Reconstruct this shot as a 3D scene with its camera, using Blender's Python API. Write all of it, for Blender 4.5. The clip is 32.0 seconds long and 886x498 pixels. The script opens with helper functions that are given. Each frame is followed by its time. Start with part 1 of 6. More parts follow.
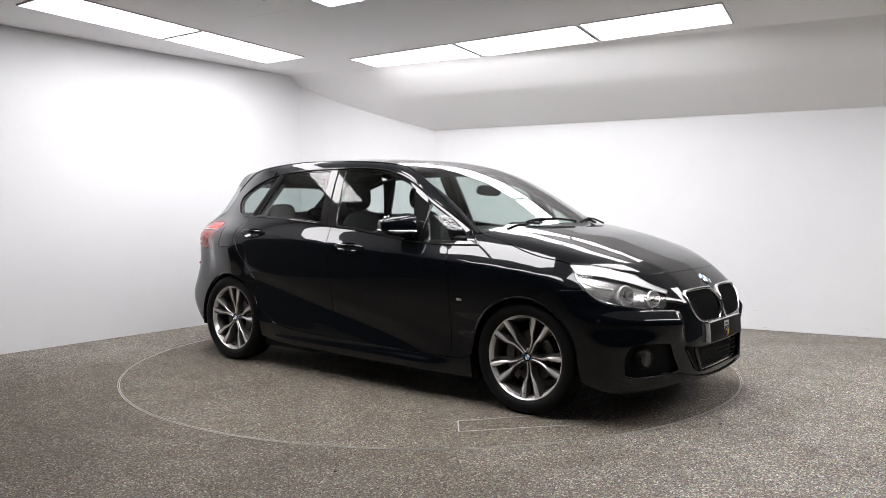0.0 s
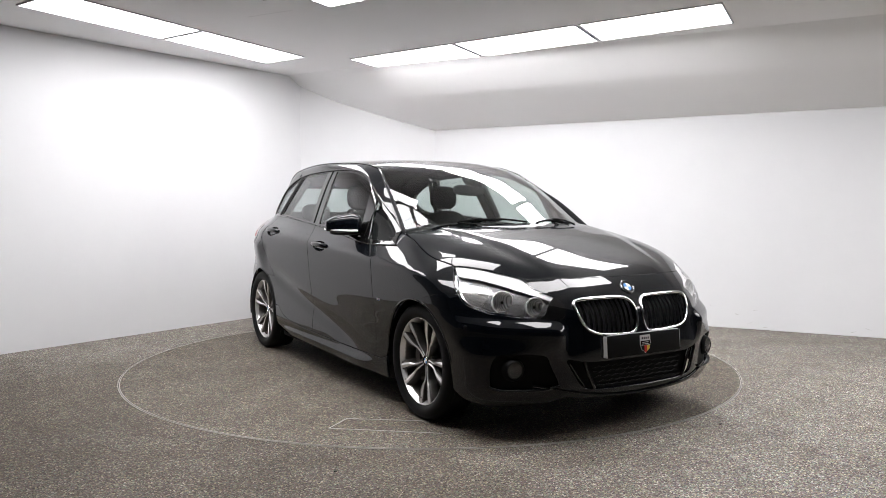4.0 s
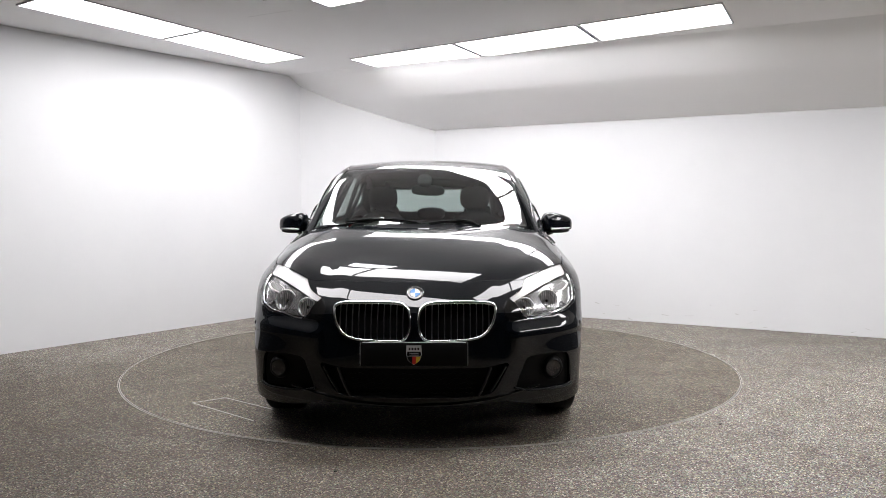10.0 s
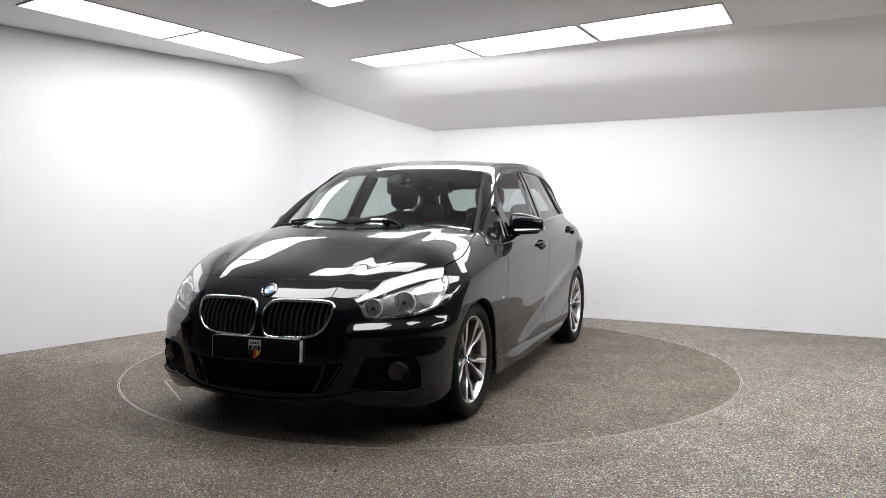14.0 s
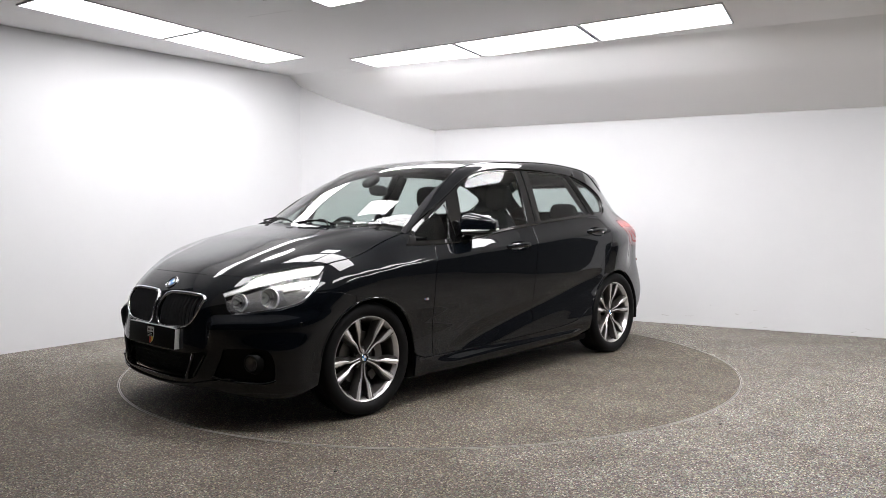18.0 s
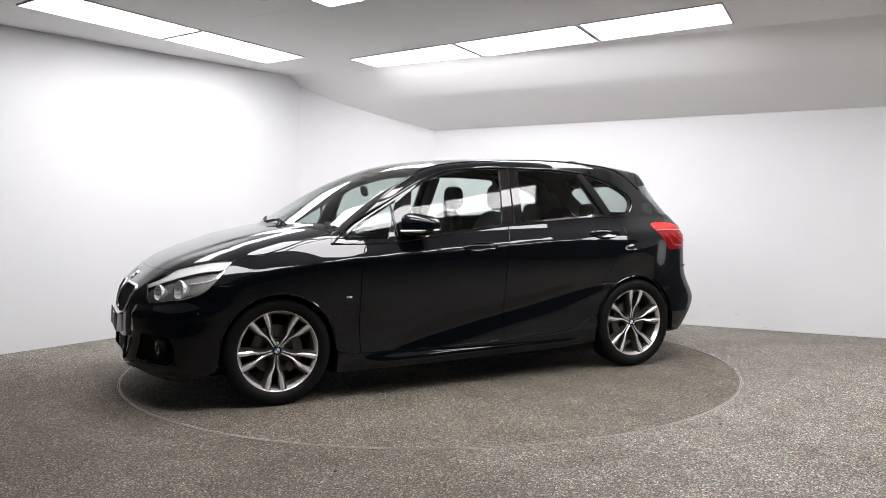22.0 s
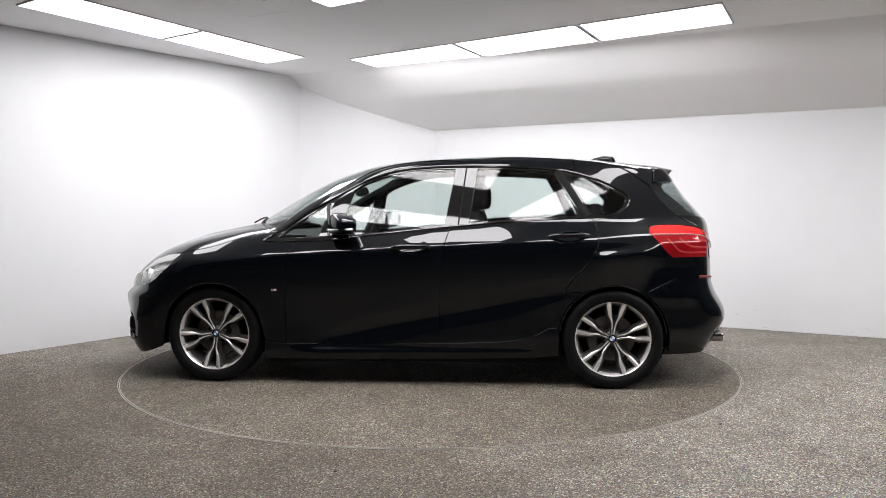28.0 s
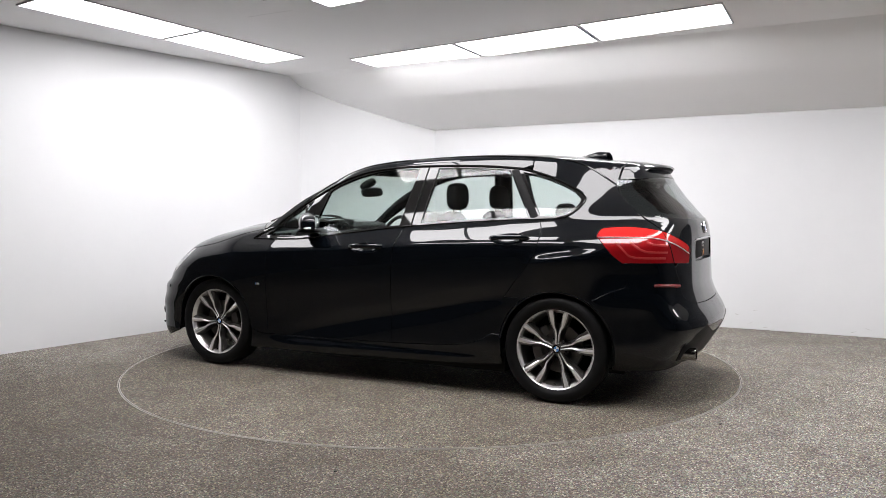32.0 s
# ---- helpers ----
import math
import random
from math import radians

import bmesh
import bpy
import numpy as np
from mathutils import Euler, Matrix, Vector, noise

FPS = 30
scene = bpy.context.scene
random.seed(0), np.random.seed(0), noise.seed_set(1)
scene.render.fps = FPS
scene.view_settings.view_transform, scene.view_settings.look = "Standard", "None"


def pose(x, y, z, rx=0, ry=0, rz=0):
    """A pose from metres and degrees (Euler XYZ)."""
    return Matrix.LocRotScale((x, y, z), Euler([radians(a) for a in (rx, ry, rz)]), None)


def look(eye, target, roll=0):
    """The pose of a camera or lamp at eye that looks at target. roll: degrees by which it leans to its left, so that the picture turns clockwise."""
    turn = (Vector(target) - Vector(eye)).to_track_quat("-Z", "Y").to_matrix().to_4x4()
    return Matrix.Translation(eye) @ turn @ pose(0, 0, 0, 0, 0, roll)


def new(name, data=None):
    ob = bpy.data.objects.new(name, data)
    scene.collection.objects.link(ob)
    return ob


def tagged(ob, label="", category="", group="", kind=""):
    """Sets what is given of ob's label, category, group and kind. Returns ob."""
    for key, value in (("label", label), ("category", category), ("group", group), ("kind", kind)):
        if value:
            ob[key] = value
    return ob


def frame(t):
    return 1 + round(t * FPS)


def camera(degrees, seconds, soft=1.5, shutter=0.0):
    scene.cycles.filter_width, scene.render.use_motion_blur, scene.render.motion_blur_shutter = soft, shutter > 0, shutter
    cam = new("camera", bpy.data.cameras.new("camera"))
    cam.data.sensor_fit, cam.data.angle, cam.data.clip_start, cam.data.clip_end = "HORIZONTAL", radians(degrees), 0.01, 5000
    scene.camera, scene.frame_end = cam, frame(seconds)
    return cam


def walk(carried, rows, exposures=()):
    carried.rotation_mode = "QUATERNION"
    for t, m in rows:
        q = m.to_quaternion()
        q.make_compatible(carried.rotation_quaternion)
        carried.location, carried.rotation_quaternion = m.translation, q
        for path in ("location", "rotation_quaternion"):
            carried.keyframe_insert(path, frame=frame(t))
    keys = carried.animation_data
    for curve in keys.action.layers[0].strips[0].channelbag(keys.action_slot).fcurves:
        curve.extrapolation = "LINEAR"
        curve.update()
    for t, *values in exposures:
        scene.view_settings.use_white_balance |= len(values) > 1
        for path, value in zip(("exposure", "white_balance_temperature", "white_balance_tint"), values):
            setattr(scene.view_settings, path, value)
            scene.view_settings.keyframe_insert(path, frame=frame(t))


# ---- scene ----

# ================= camera =================
cam = camera(58.147, 32.0, soft=0.65)
EYE = (0.0, -6.0743, 1.1950)
AIM = Vector((0.014213, 0.998422, -0.054325))
CAMPOSE = look(EYE, Vector(EYE) + AIM, -0.073)
walk(cam, [(0.0, CAMPOSE), (32.0, CAMPOSE)], exposures=[(0.0, 0.06), (32.0, 0.06)])

# turntable angle of the car, seconds and degrees
TURN = [(0, -38.89), (3, -54.45), (6, -70.05), (9, -86.08), (11, -96.68), (13, -107.27), (15, -117.8), (17, -128.32), (19, -138.85),
        (21, -149.6), (23, -160.3), (25, -170.8), (28, -186.2), (30, -196.82), (32, -207.78)]

# ================= world and light =================
world = bpy.data.worlds.new("studio_surround")
scene.world = world
world.use_nodes = True
wb = world.node_tree.nodes["Background"]
wb.inputs[0].default_value = (0.75, 0.78, 0.82, 1)
wb.inputs[1].default_value = 0.02
PANEL_POWER = 15.8


# ================= materials =================
def mat(name, color, rough=0.5, metal=0.0, spec=0.5, coat=0.0):
    m = bpy.data.materials.new(name)
    m.use_nodes = True
    b = m.node_tree.nodes["Principled BSDF"]
    b.inputs["Base Color"].default_value = (*color, 1)
    b.inputs["Roughness"].default_value = rough
    b.inputs["Metallic"].default_value = metal
    b.inputs["Specular IOR Level"].default_value = spec
    b.inputs["Coat Weight"].default_value = coat
    b.inputs["Coat Roughness"].default_value = 0.02
    return m


def node(m, kind, **vals):
    n = m.node_tree.nodes.new(kind)
    for k, v in vals.items():
        n.inputs[k].default_value = v
    return n


def wire(m, a, b):
    m.node_tree.links.new(a, b)


def bsdf(m):
    return m.node_tree.nodes["Principled BSDF"]


def ramp(m, fac, stops):
    r = m.node_tree.nodes.new("ShaderNodeValToRGB")
    e = r.color_ramp.elements
    e[0].position, e[0].color = stops[0][0], (*stops[0][1], 1)
    e[1].position, e[1].color = stops[-1][0], (*stops[-1][1], 1)
    for p, c in stops[1:-1]:
        k = e.new(p)
        k.color = (*c, 1)
    wire(m, fac, r.inputs[0])
    return r


def coords(m, kind="Object"):
    return m.node_tree.nodes.new("ShaderNodeTexCoord").outputs[kind]


def noise_tex(m, vec, scale, detail=4, rough=0.6):
    n = node(m, "ShaderNodeTexNoise", Scale=scale, Detail=detail, Roughness=rough)
    wire(m, vec, n.inputs["Vector"])
    return n


def mixc(m, fac, a, b, mode="MIX"):
    n = m.node_tree.nodes.new("ShaderNodeMix")
    n.data_type, n.blend_type = "RGBA", mode
    for s, v in ((0, fac), (6, a), (7, b)):
        if isinstance(v, bpy.types.NodeSocket):
            wire(m, v, n.inputs[s])
        else:
            n.inputs[s].default_value = v if s == 0 else (*v, 1)
    return n.outputs[2]


def bump(m, height, strength=0.2, dist=0.002):
    n = node(m, "ShaderNodeBump", Strength=strength, Distance=dist)
    wire(m, height, n.inputs["Height"])
    wire(m, n.outputs[0], bsdf(m).inputs["Normal"])


def brown_patch(m, co):
    """A brown, darker patch of floor with a ragged outline, deepest at its middle."""
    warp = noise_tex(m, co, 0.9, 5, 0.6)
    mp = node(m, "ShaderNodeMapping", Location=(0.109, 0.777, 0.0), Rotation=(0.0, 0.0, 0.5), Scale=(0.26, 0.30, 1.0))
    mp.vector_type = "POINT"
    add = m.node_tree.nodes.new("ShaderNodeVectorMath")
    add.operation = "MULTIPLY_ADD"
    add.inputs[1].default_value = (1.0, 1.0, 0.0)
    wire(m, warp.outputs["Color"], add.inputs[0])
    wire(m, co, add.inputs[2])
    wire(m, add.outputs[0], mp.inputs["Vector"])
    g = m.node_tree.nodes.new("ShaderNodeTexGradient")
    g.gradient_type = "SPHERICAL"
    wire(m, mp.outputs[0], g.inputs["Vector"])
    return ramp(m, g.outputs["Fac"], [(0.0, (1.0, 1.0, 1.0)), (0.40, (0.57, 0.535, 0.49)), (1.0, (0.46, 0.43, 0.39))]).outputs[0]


def floor_material(name, dark, cast, with_patch=False):
    """Resin-bound aggregate: fine pale and brown grains in a grey-brown binder, with scuffed and dusty areas."""
    m = mat(name, (0.2, 0.18, 0.16), 0.75, spec=0.3)
    co = coords(m)
    v = node(m, "ShaderNodeTexVoronoi", Scale=155.0)
    wire(m, co, v.inputs["Vector"])
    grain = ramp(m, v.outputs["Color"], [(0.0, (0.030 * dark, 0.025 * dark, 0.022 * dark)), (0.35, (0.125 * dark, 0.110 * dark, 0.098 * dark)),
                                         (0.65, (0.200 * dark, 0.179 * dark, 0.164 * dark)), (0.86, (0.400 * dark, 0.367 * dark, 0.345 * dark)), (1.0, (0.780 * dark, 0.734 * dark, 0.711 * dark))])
    fine = noise_tex(m, co, 130, 4, 0.75)
    c = mixc(m, 0.22, grain.outputs[0], v.outputs["Color"], "OVERLAY")
    c = mixc(m, 0.5, c, ramp(m, fine.outputs["Fac"], [(0.32, (0.5, 0.49, 0.47)), (0.68, (1.35, 1.34, 1.32))]).outputs[0], "MULTIPLY")
    stain = noise_tex(m, co, 3.2, 6, 0.7)
    c = mixc(m, 1.0, c, ramp(m, stain.outputs["Fac"], [(0.34, (0.80, 0.765, 0.72)), (0.6, (1.05, 1.045, 1.045))]).outputs[0], "MULTIPLY")
    big = noise_tex(m, co, 0.9, 8, 0.72)
    c = mixc(m, 1.0, c, ramp(m, big.outputs["Fac"], [(0.3, (0.78, 0.76, 0.74)), (0.7, (1.12, 1.11, 1.1))]).outputs[0], "MULTIPLY")
    c = mixc(m, 1.0, c, ramp(m, big.outputs["Fac"], [(0.0, cast), (1.0, cast)]).outputs[0], "MULTIPLY")
    if with_patch:
        c = mixc(m, 1.0, c, brown_patch(m, co), "MULTIPLY")
    wire(m, c, bsdf(m).inputs["Base Color"])
    bump(m, v.outputs["Distance"], 0.35, 0.003)
    return m


def wall_material():
    m = mat("white_wall_paint", (0.82, 0.82, 0.82), 0.6, spec=0.3)
    co = coords(m)
    big = noise_tex(m, co, 0.8, 5, 0.65)
    wire(m, ramp(m, big.outputs["Fac"], [(0.3, (0.67, 0.675, 0.688)), (0.7, (0.71, 0.714, 0.724))]).outputs[0], bsdf(m).inputs["Base Color"])
    fine = noise_tex(m, co, 60, 3)
    bump(m, fine.outputs["Fac"], 0.06, 0.002)
    return m


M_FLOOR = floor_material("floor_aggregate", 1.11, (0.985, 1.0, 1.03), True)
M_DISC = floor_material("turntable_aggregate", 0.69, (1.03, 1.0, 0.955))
M_WALL = wall_material()
M_CEIL = mat("ceiling_paint", (0.62, 0.615, 0.62), 0.8, spec=0.2)
_n = noise_tex(M_CEIL, coords(M_CEIL), 0.9, 5)
wire(M_CEIL, ramp(M_CEIL, _n.outputs["Fac"], [(0.3, (0.93, 0.93, 0.935)), (0.7, (0.95, 0.95, 0.955))]).outputs[0], bsdf(M_CEIL).inputs["Base Color"])
# near-black colour stands in for missing light on unseen walls and ceiling
M_UNLIT = mat("unlit_near_black", (0.055, 0.055, 0.057), 0.85)
M_STEEL = mat("dusty_steel_edge", (0.36, 0.34, 0.31), 0.6, 0.25)
M_HATCH = mat("worn_pale_strip", (0.38, 0.37, 0.35), 0.5, 0.1)
M_JOINT = mat("shadowed_joint", (0.50, 0.50, 0.50), 0.8)
M_SCUFF = mat("grey_scuff", (0.50, 0.49, 0.48), 0.7)
M_GROOVE = mat("gap_dark", (0.012, 0.012, 0.012), 0.8)
M_TRIM = mat("panel_frame_grey", (0.48, 0.48, 0.49), 0.5)


def glow(name, color, power):
    m = bpy.data.materials.new(name)
    m.use_nodes = True
    nt = m.node_tree
    nt.nodes.remove(nt.nodes["Principled BSDF"])
    e = nt.nodes.new("ShaderNodeEmission")
    e.inputs[0].default_value, e.inputs[1].default_value = (*color, 1), power
    nt.links.new(e.outputs[0], nt.nodes["Material Output"].inputs[0])
    return m


M_PANEL = glow("light_panel_diffuser", (1.0, 0.978, 0.998), PANEL_POWER)
M_PANEL_DIM = glow("dimmed_light_panel_diffuser", (1.0, 0.978, 0.998), PANEL_POWER * 0.74)


# ================= mesh helpers =================
def mesh_object(name, verts, faces, material, parent=None, label="", smooth=False):
    me = bpy.data.meshes.new(name)
    me.from_pydata([tuple(v) for v in verts], [], faces)
    me.materials.append(material)
    if smooth:
        me.shade_smooth()
    ob = new(name, me)
    if parent:
        ob.parent = parent
    if label:
        tagged(ob, label)
    return ob


def part(name, bm, material, parent, label="", smooth=True, sharp=40):
    """Links a bmesh as one mesh object under a thing or a part."""
    me = bpy.data.meshes.new(name)
    bmesh.ops.recalc_face_normals(bm, faces=bm.faces)
    bm.to_mesh(me)
    bm.free()
    me.materials.append(material)
    if smooth:
        me.shade_smooth()
        me.set_sharp_from_angle(angle=radians(sharp))
    ob = new(name, me)
    if parent:
        ob.parent = parent
    if label:
        tagged(ob, label)
    return ob


def prism(poly, z0, z1):
    """A bmesh from a flat outline, extruded between two heights (heights may be lists, one for each corner)."""
    bm = bmesh.new()
    a = [bm.verts.new((x, y, z0)) for x, y in poly]
    b = [bm.verts.new((x, y, z1)) for x, y in poly]
    n = len(poly)
    bm.faces.new(a[::-1])
    bm.faces.new(b)
    for i in range(n):
        bm.faces.new((a[i], a[(i + 1) % n], b[(i + 1) % n], b[i]))
    return bm


# ================= the studio =================
CEIL = 2.64        # flat ceiling
HALL_LINE = -3.45   # the white ceiling ends here, the unseen part beyond is coloured dark
LOW = 2.07         # top of the low wall under the sloping soffit
KINK = Vector((-1.482, 3.018))
CORNER = Vector((0.045, 3.266))
LEFT_DIR = (Vector((-3.481, 0.344)) - KINK).normalized()
RIGHT_DIR = (Vector((4.06, 0.975)) - CORNER).normalized()
LEFT_END = KINK + LEFT_DIR * 7.2
RIGHT_END = CORNER + RIGHT_DIR * 7.4
BACK_L = Vector((LEFT_END.x, -9.0))
BACK_R = Vector((RIGHT_END.x, -9.0))


def wall(name, a, b, height, material, label, out=0.15):
    """An upright wall whose inner face runs from a to b; its thickness lies on the outer side."""
    d = (b - a).normalized()
    n = Vector((-d.y, d.x))
    if n.dot((a + b) / 2 - Vector((0, -2))) < 0:
        n = -n
    ob = part(name, prism([a, b, b + n * out, a + n * out], -0.02, height), material, None, smooth=False)
    return tagged(ob, label, "wall", kind="structure")


# ring of the turntable in the floor
DISC = Vector((-0.002, 0.021))
RING = 2.238


def ring_points(r, n=160):
    return [(DISC.x + r * math.cos(2 * math.pi * i / n), DISC.y + r * math.sin(2 * math.pi * i / n)) for i in range(n)]


def band(r0, r1, z, n=160, z1=None):
    bm = bmesh.new()
    z1 = z if z1 is None else z1
    a = [bm.verts.new((x, y, z)) for x, y in ring_points(r0, n)]
    b = [bm.verts.new((x, y, z1)) for x, y in ring_points(r1, n)]
    for i in range(n):
        bm.faces.new((a[i], a[(i + 1) % n], b[(i + 1) % n], b[i]))
    return bm


def build_floor():
    bm = band(RING + 0.009, 3.2, 0.0)
    out = [bm.verts.new((DISC.x + 14 * math.cos(2 * math.pi * i / 160), DISC.y + 14 * math.sin(2 * math.pi * i / 160), 0)) for i in range(160)]
    bm.verts.ensure_lookup_table()
    for i in range(160):
        bm.faces.new((bm.verts[160 + i], bm.verts[160 + (i + 1) % 160], out[(i + 1) % 160], out[i]))
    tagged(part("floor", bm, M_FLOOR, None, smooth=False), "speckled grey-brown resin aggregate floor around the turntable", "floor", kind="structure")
    pit = band(0.05, RING + 0.04, -0.035)
    tagged(part("floor_pit", pit, M_GROOVE, None, smooth=False), "dark recess under the turntable", "floor", kind="structure")
    rim = band(RING + 0.0030, RING + 0.0085, 0.0015)
    tagged(part("trim", rim, M_STEEL, None, smooth=False), "thin worn steel edging round the turntable gap", "trim", kind="structure")


def build_turntable():
    """The round revolving platform that carries the car; its origin is its axis."""
    root = new("turntable")
    root.location = (DISC.x, DISC.y, 0)
    tagged(root, "round revolving car turntable topped with speckled aggregate, flush with the floor", "turntable")
    n = 160
    bm = bmesh.new()
    loops = []
    for r, z in ((0.0, 0.001), (RING - 0.006, 0.001), (RING - 0.005, -0.03)):
        if r == 0:
            c = bm.verts.new((0, 0, z))
        else:
            loops.append([bm.verts.new((r * math.cos(2 * math.pi * i / n), r * math.sin(2 * math.pi * i / n), z)) for i in range(n)])
    for i in range(n):
        j = (i + 1) % n
        bm.faces.new((c, loops[0][i], loops[0][j]))
        bm.faces.new((loops[0][i], loops[1][i], loops[1][j], loops[0][j]))
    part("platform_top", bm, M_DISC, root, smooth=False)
    bm = bmesh.new()
    a = [bm.verts.new(((RING - 0.002) * math.cos(2 * math.pi * i / n), (RING - 0.002) * math.sin(2 * math.pi * i / n), 0.003)) for i in range(n)]
    b = [bm.verts.new(((RING - 0.007) * math.cos(2 * math.pi * i / n), (RING - 0.007) * math.sin(2 * math.pi * i / n), 0.003)) for i in range(n)]
    d = [bm.verts.new(((RING - 0.002) * math.cos(2 * math.pi * i / n), (RING - 0.002) * math.sin(2 * math.pi * i / n), -0.03)) for i in range(n)]
    for i in range(n):
        j = (i + 1) % n
        bm.faces.new((a[i], a[j], b[j], b[i]))
        bm.faces.new((a[i], d[i], d[j], a[j]))
    part("edge_band", bm, M_STEEL, root, "worn steel edge band", smooth=False)
    # outline of a hatch cut into the platform
    for (x0, y0), (x1, y1) in (((1.33, -1.42), (1.20, -1.255)), ((1.20, -1.255), (1.48, -0.90)), ((1.33, -1.42), (1.73, -0.95))):
        a, b = Vector((x0, y0)), Vector((x1, y1))
        n = Vector((-(b - a).y, (b - a).x)).normalized() * 0.0034
        bm = prism([a - n, b - n, b + n, a + n], 0.0, 0.0025)
        part("hatch_edge", bm, M_HATCH, root, "thin pale hatch edge", smooth=False)
    return root


def soffit_profile(s):
    """Height of the sloping ceiling part, s from the fold (0) to the low wall (1)."""
    return float(np.interp(s, (-0.2, -0.1, 0.0, 0.06, 0.27, 0.45, 0.7, 1.0, 1.12), (CEIL, 2.605, 2.540, 2.505, 2.372, 2.288, 2.178, LOW, 2.02)))


def build_shell():
    left_lit, right_lit = KINK + LEFT_DIR * 3.8, CORNER + RIGHT_DIR * 4.9
    # added stretches out of view, coloured near black so the car's reflections stay dark
    wall("wall_unseen_left", LEFT_END, left_lit, CEIL + 0.05, M_UNLIT, "unseen stretch of wall, lack of light put into its near-black colour")
    wall("wall_unseen_right", right_lit, RIGHT_END, CEIL + 0.05, M_UNLIT, "unseen stretch of wall, lack of light put into its near-black colour")
    wall("wall_left", left_lit, KINK, CEIL + 0.05, M_WALL, "plain white painted studio wall")
    wall("wall_back", KINK, CORNER, CEIL + 0.05, M_WALL, "short white painted studio wall at the corner")
    wall("wall_right", CORNER, right_lit, CEIL + 0.05, M_WALL, "white painted studio wall under the sloping ceiling")
    wall("wall_side_left", BACK_L, LEFT_END, CEIL + 0.05, M_UNLIT, "unseen wall, coloured near black in place of missing light")
    wall("wall_side_right", RIGHT_END, BACK_R, CEIL + 0.05, M_UNLIT, "unseen wall, coloured near black in place of missing light")
    wall("wall_front", BACK_R, BACK_L, CEIL + 0.05, M_UNLIT, "unseen wall behind the studio, coloured near black in place of missing light")
    # flat ceiling up to the fold, then the slope
    nrm = Vector((-RIGHT_DIR.y, RIGHT_DIR.x))
    if nrm.dot(Vector((0, 1))) < 0:
        nrm = -nrm
    depth = nrm.dot(CORNER - KINK)
    f0 = KINK - RIGHT_DIR * 1.2
    f1 = KINK + RIGHT_DIR * 9.6
    bm = bmesh.new()
    rows = []
    steps = 33
    for i in range(steps + 1):
        s = -0.2 + i / steps * 1.32
        o = nrm * (depth * s)
        z = soffit_profile(s)
        rows.append([bm.verts.new((*(f0 + o), z)), bm.verts.new((*(f1 + o), z))])
    for i in range(steps):
        bm.faces.new((rows[i][0], rows[i][1], rows[i + 1][1], rows[i + 1][0]))
    tagged(part("ceiling_slope", bm, M_CEIL, None, sharp=80), "grey-white sloping soffit above the low wall", "ceiling", kind="structure")
    f0, f1 = f0 - nrm * (0.2 * depth), f1 - nrm * (0.2 * depth)
    far = [f0, f1, Vector((BACK_R.x + 0.3, HALL_LINE)), Vector((BACK_L.x - 0.3, HALL_LINE)), Vector((BACK_L.x - 0.3, f0.y))]
    bm = bmesh.new()
    bm.faces.new([bm.verts.new((v.x, v.y, CEIL)) for v in far])
    tagged(part("ceiling", bm, M_CEIL, None, smooth=False), "flat grey-white painted studio ceiling", "ceiling", kind="structure")
    # unseen ceiling beyond, its lack of light put into the colour
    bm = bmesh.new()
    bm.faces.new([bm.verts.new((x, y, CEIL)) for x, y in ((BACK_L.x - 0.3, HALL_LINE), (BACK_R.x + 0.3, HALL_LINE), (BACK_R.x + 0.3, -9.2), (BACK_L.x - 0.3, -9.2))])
    tagged(part("ceiling_unseen", bm, M_UNLIT, None, smooth=False), "unseen ceiling, coloured near black in place of missing light", "ceiling", kind="structure")


def light_panel(corners, diffuser):
    """A recessed-look flat light panel with a thin frame, on the ceiling."""
    c = [Vector(v) for v in corners]
    mid = sum(c, Vector((0, 0))) / 4
    root = new("ceiling_light")
    root.location = (mid.x, mid.y, CEIL)
    tagged(root, "bright white flat light panel in the ceiling rows, some rows added out of view", "ceiling light", "ceiling light panels")
    inner = [(v - mid) * 0.995 for v in c]
    bm = prism([(v.x, v.y) for v in inner], -0.006, -0.004)
    part("diffuser", bm, diffuser, root, "glowing white diffuser", smooth=False)
    bm = bmesh.new()
    for i in range(4):
        a, b = inner[i], inner[(i + 1) % 4]
        w = (b - a).normalized() * 0.012
        o0, o1 = a * 1.0 + (a.normalized() * 0.014), b * 1.0 + (b.normalized() * 0.014)
        q = [bm.verts.new((v.x, v.y, z)) for z in (-0.010, -0.0005) for v in (a, b, o1, o0)]
        for f in ((0, 1, 2, 3), (4, 5, 6, 7), (0, 1, 5, 4), (1, 2, 6, 5), (2, 3, 7, 6), (3, 0, 4, 7)):
            bm.faces.new([q[k] for k in f])
    part("frame", bm, M_TRIM, root, smooth=False)
    return root


def strip(start, along, across, lengths, gap=0.042, diffuser=M_PANEL):
    """A row of light panels: the inner corner of its first end, its direction and its width vector."""
    a = Vector(start)
    along, across = Vector(along).normalized(), Vector(across)
    for ln in lengths:
        b = a + along * ln
        light_panel([a, b, b + across, a + across], diffuser)
        a = b + along * gap


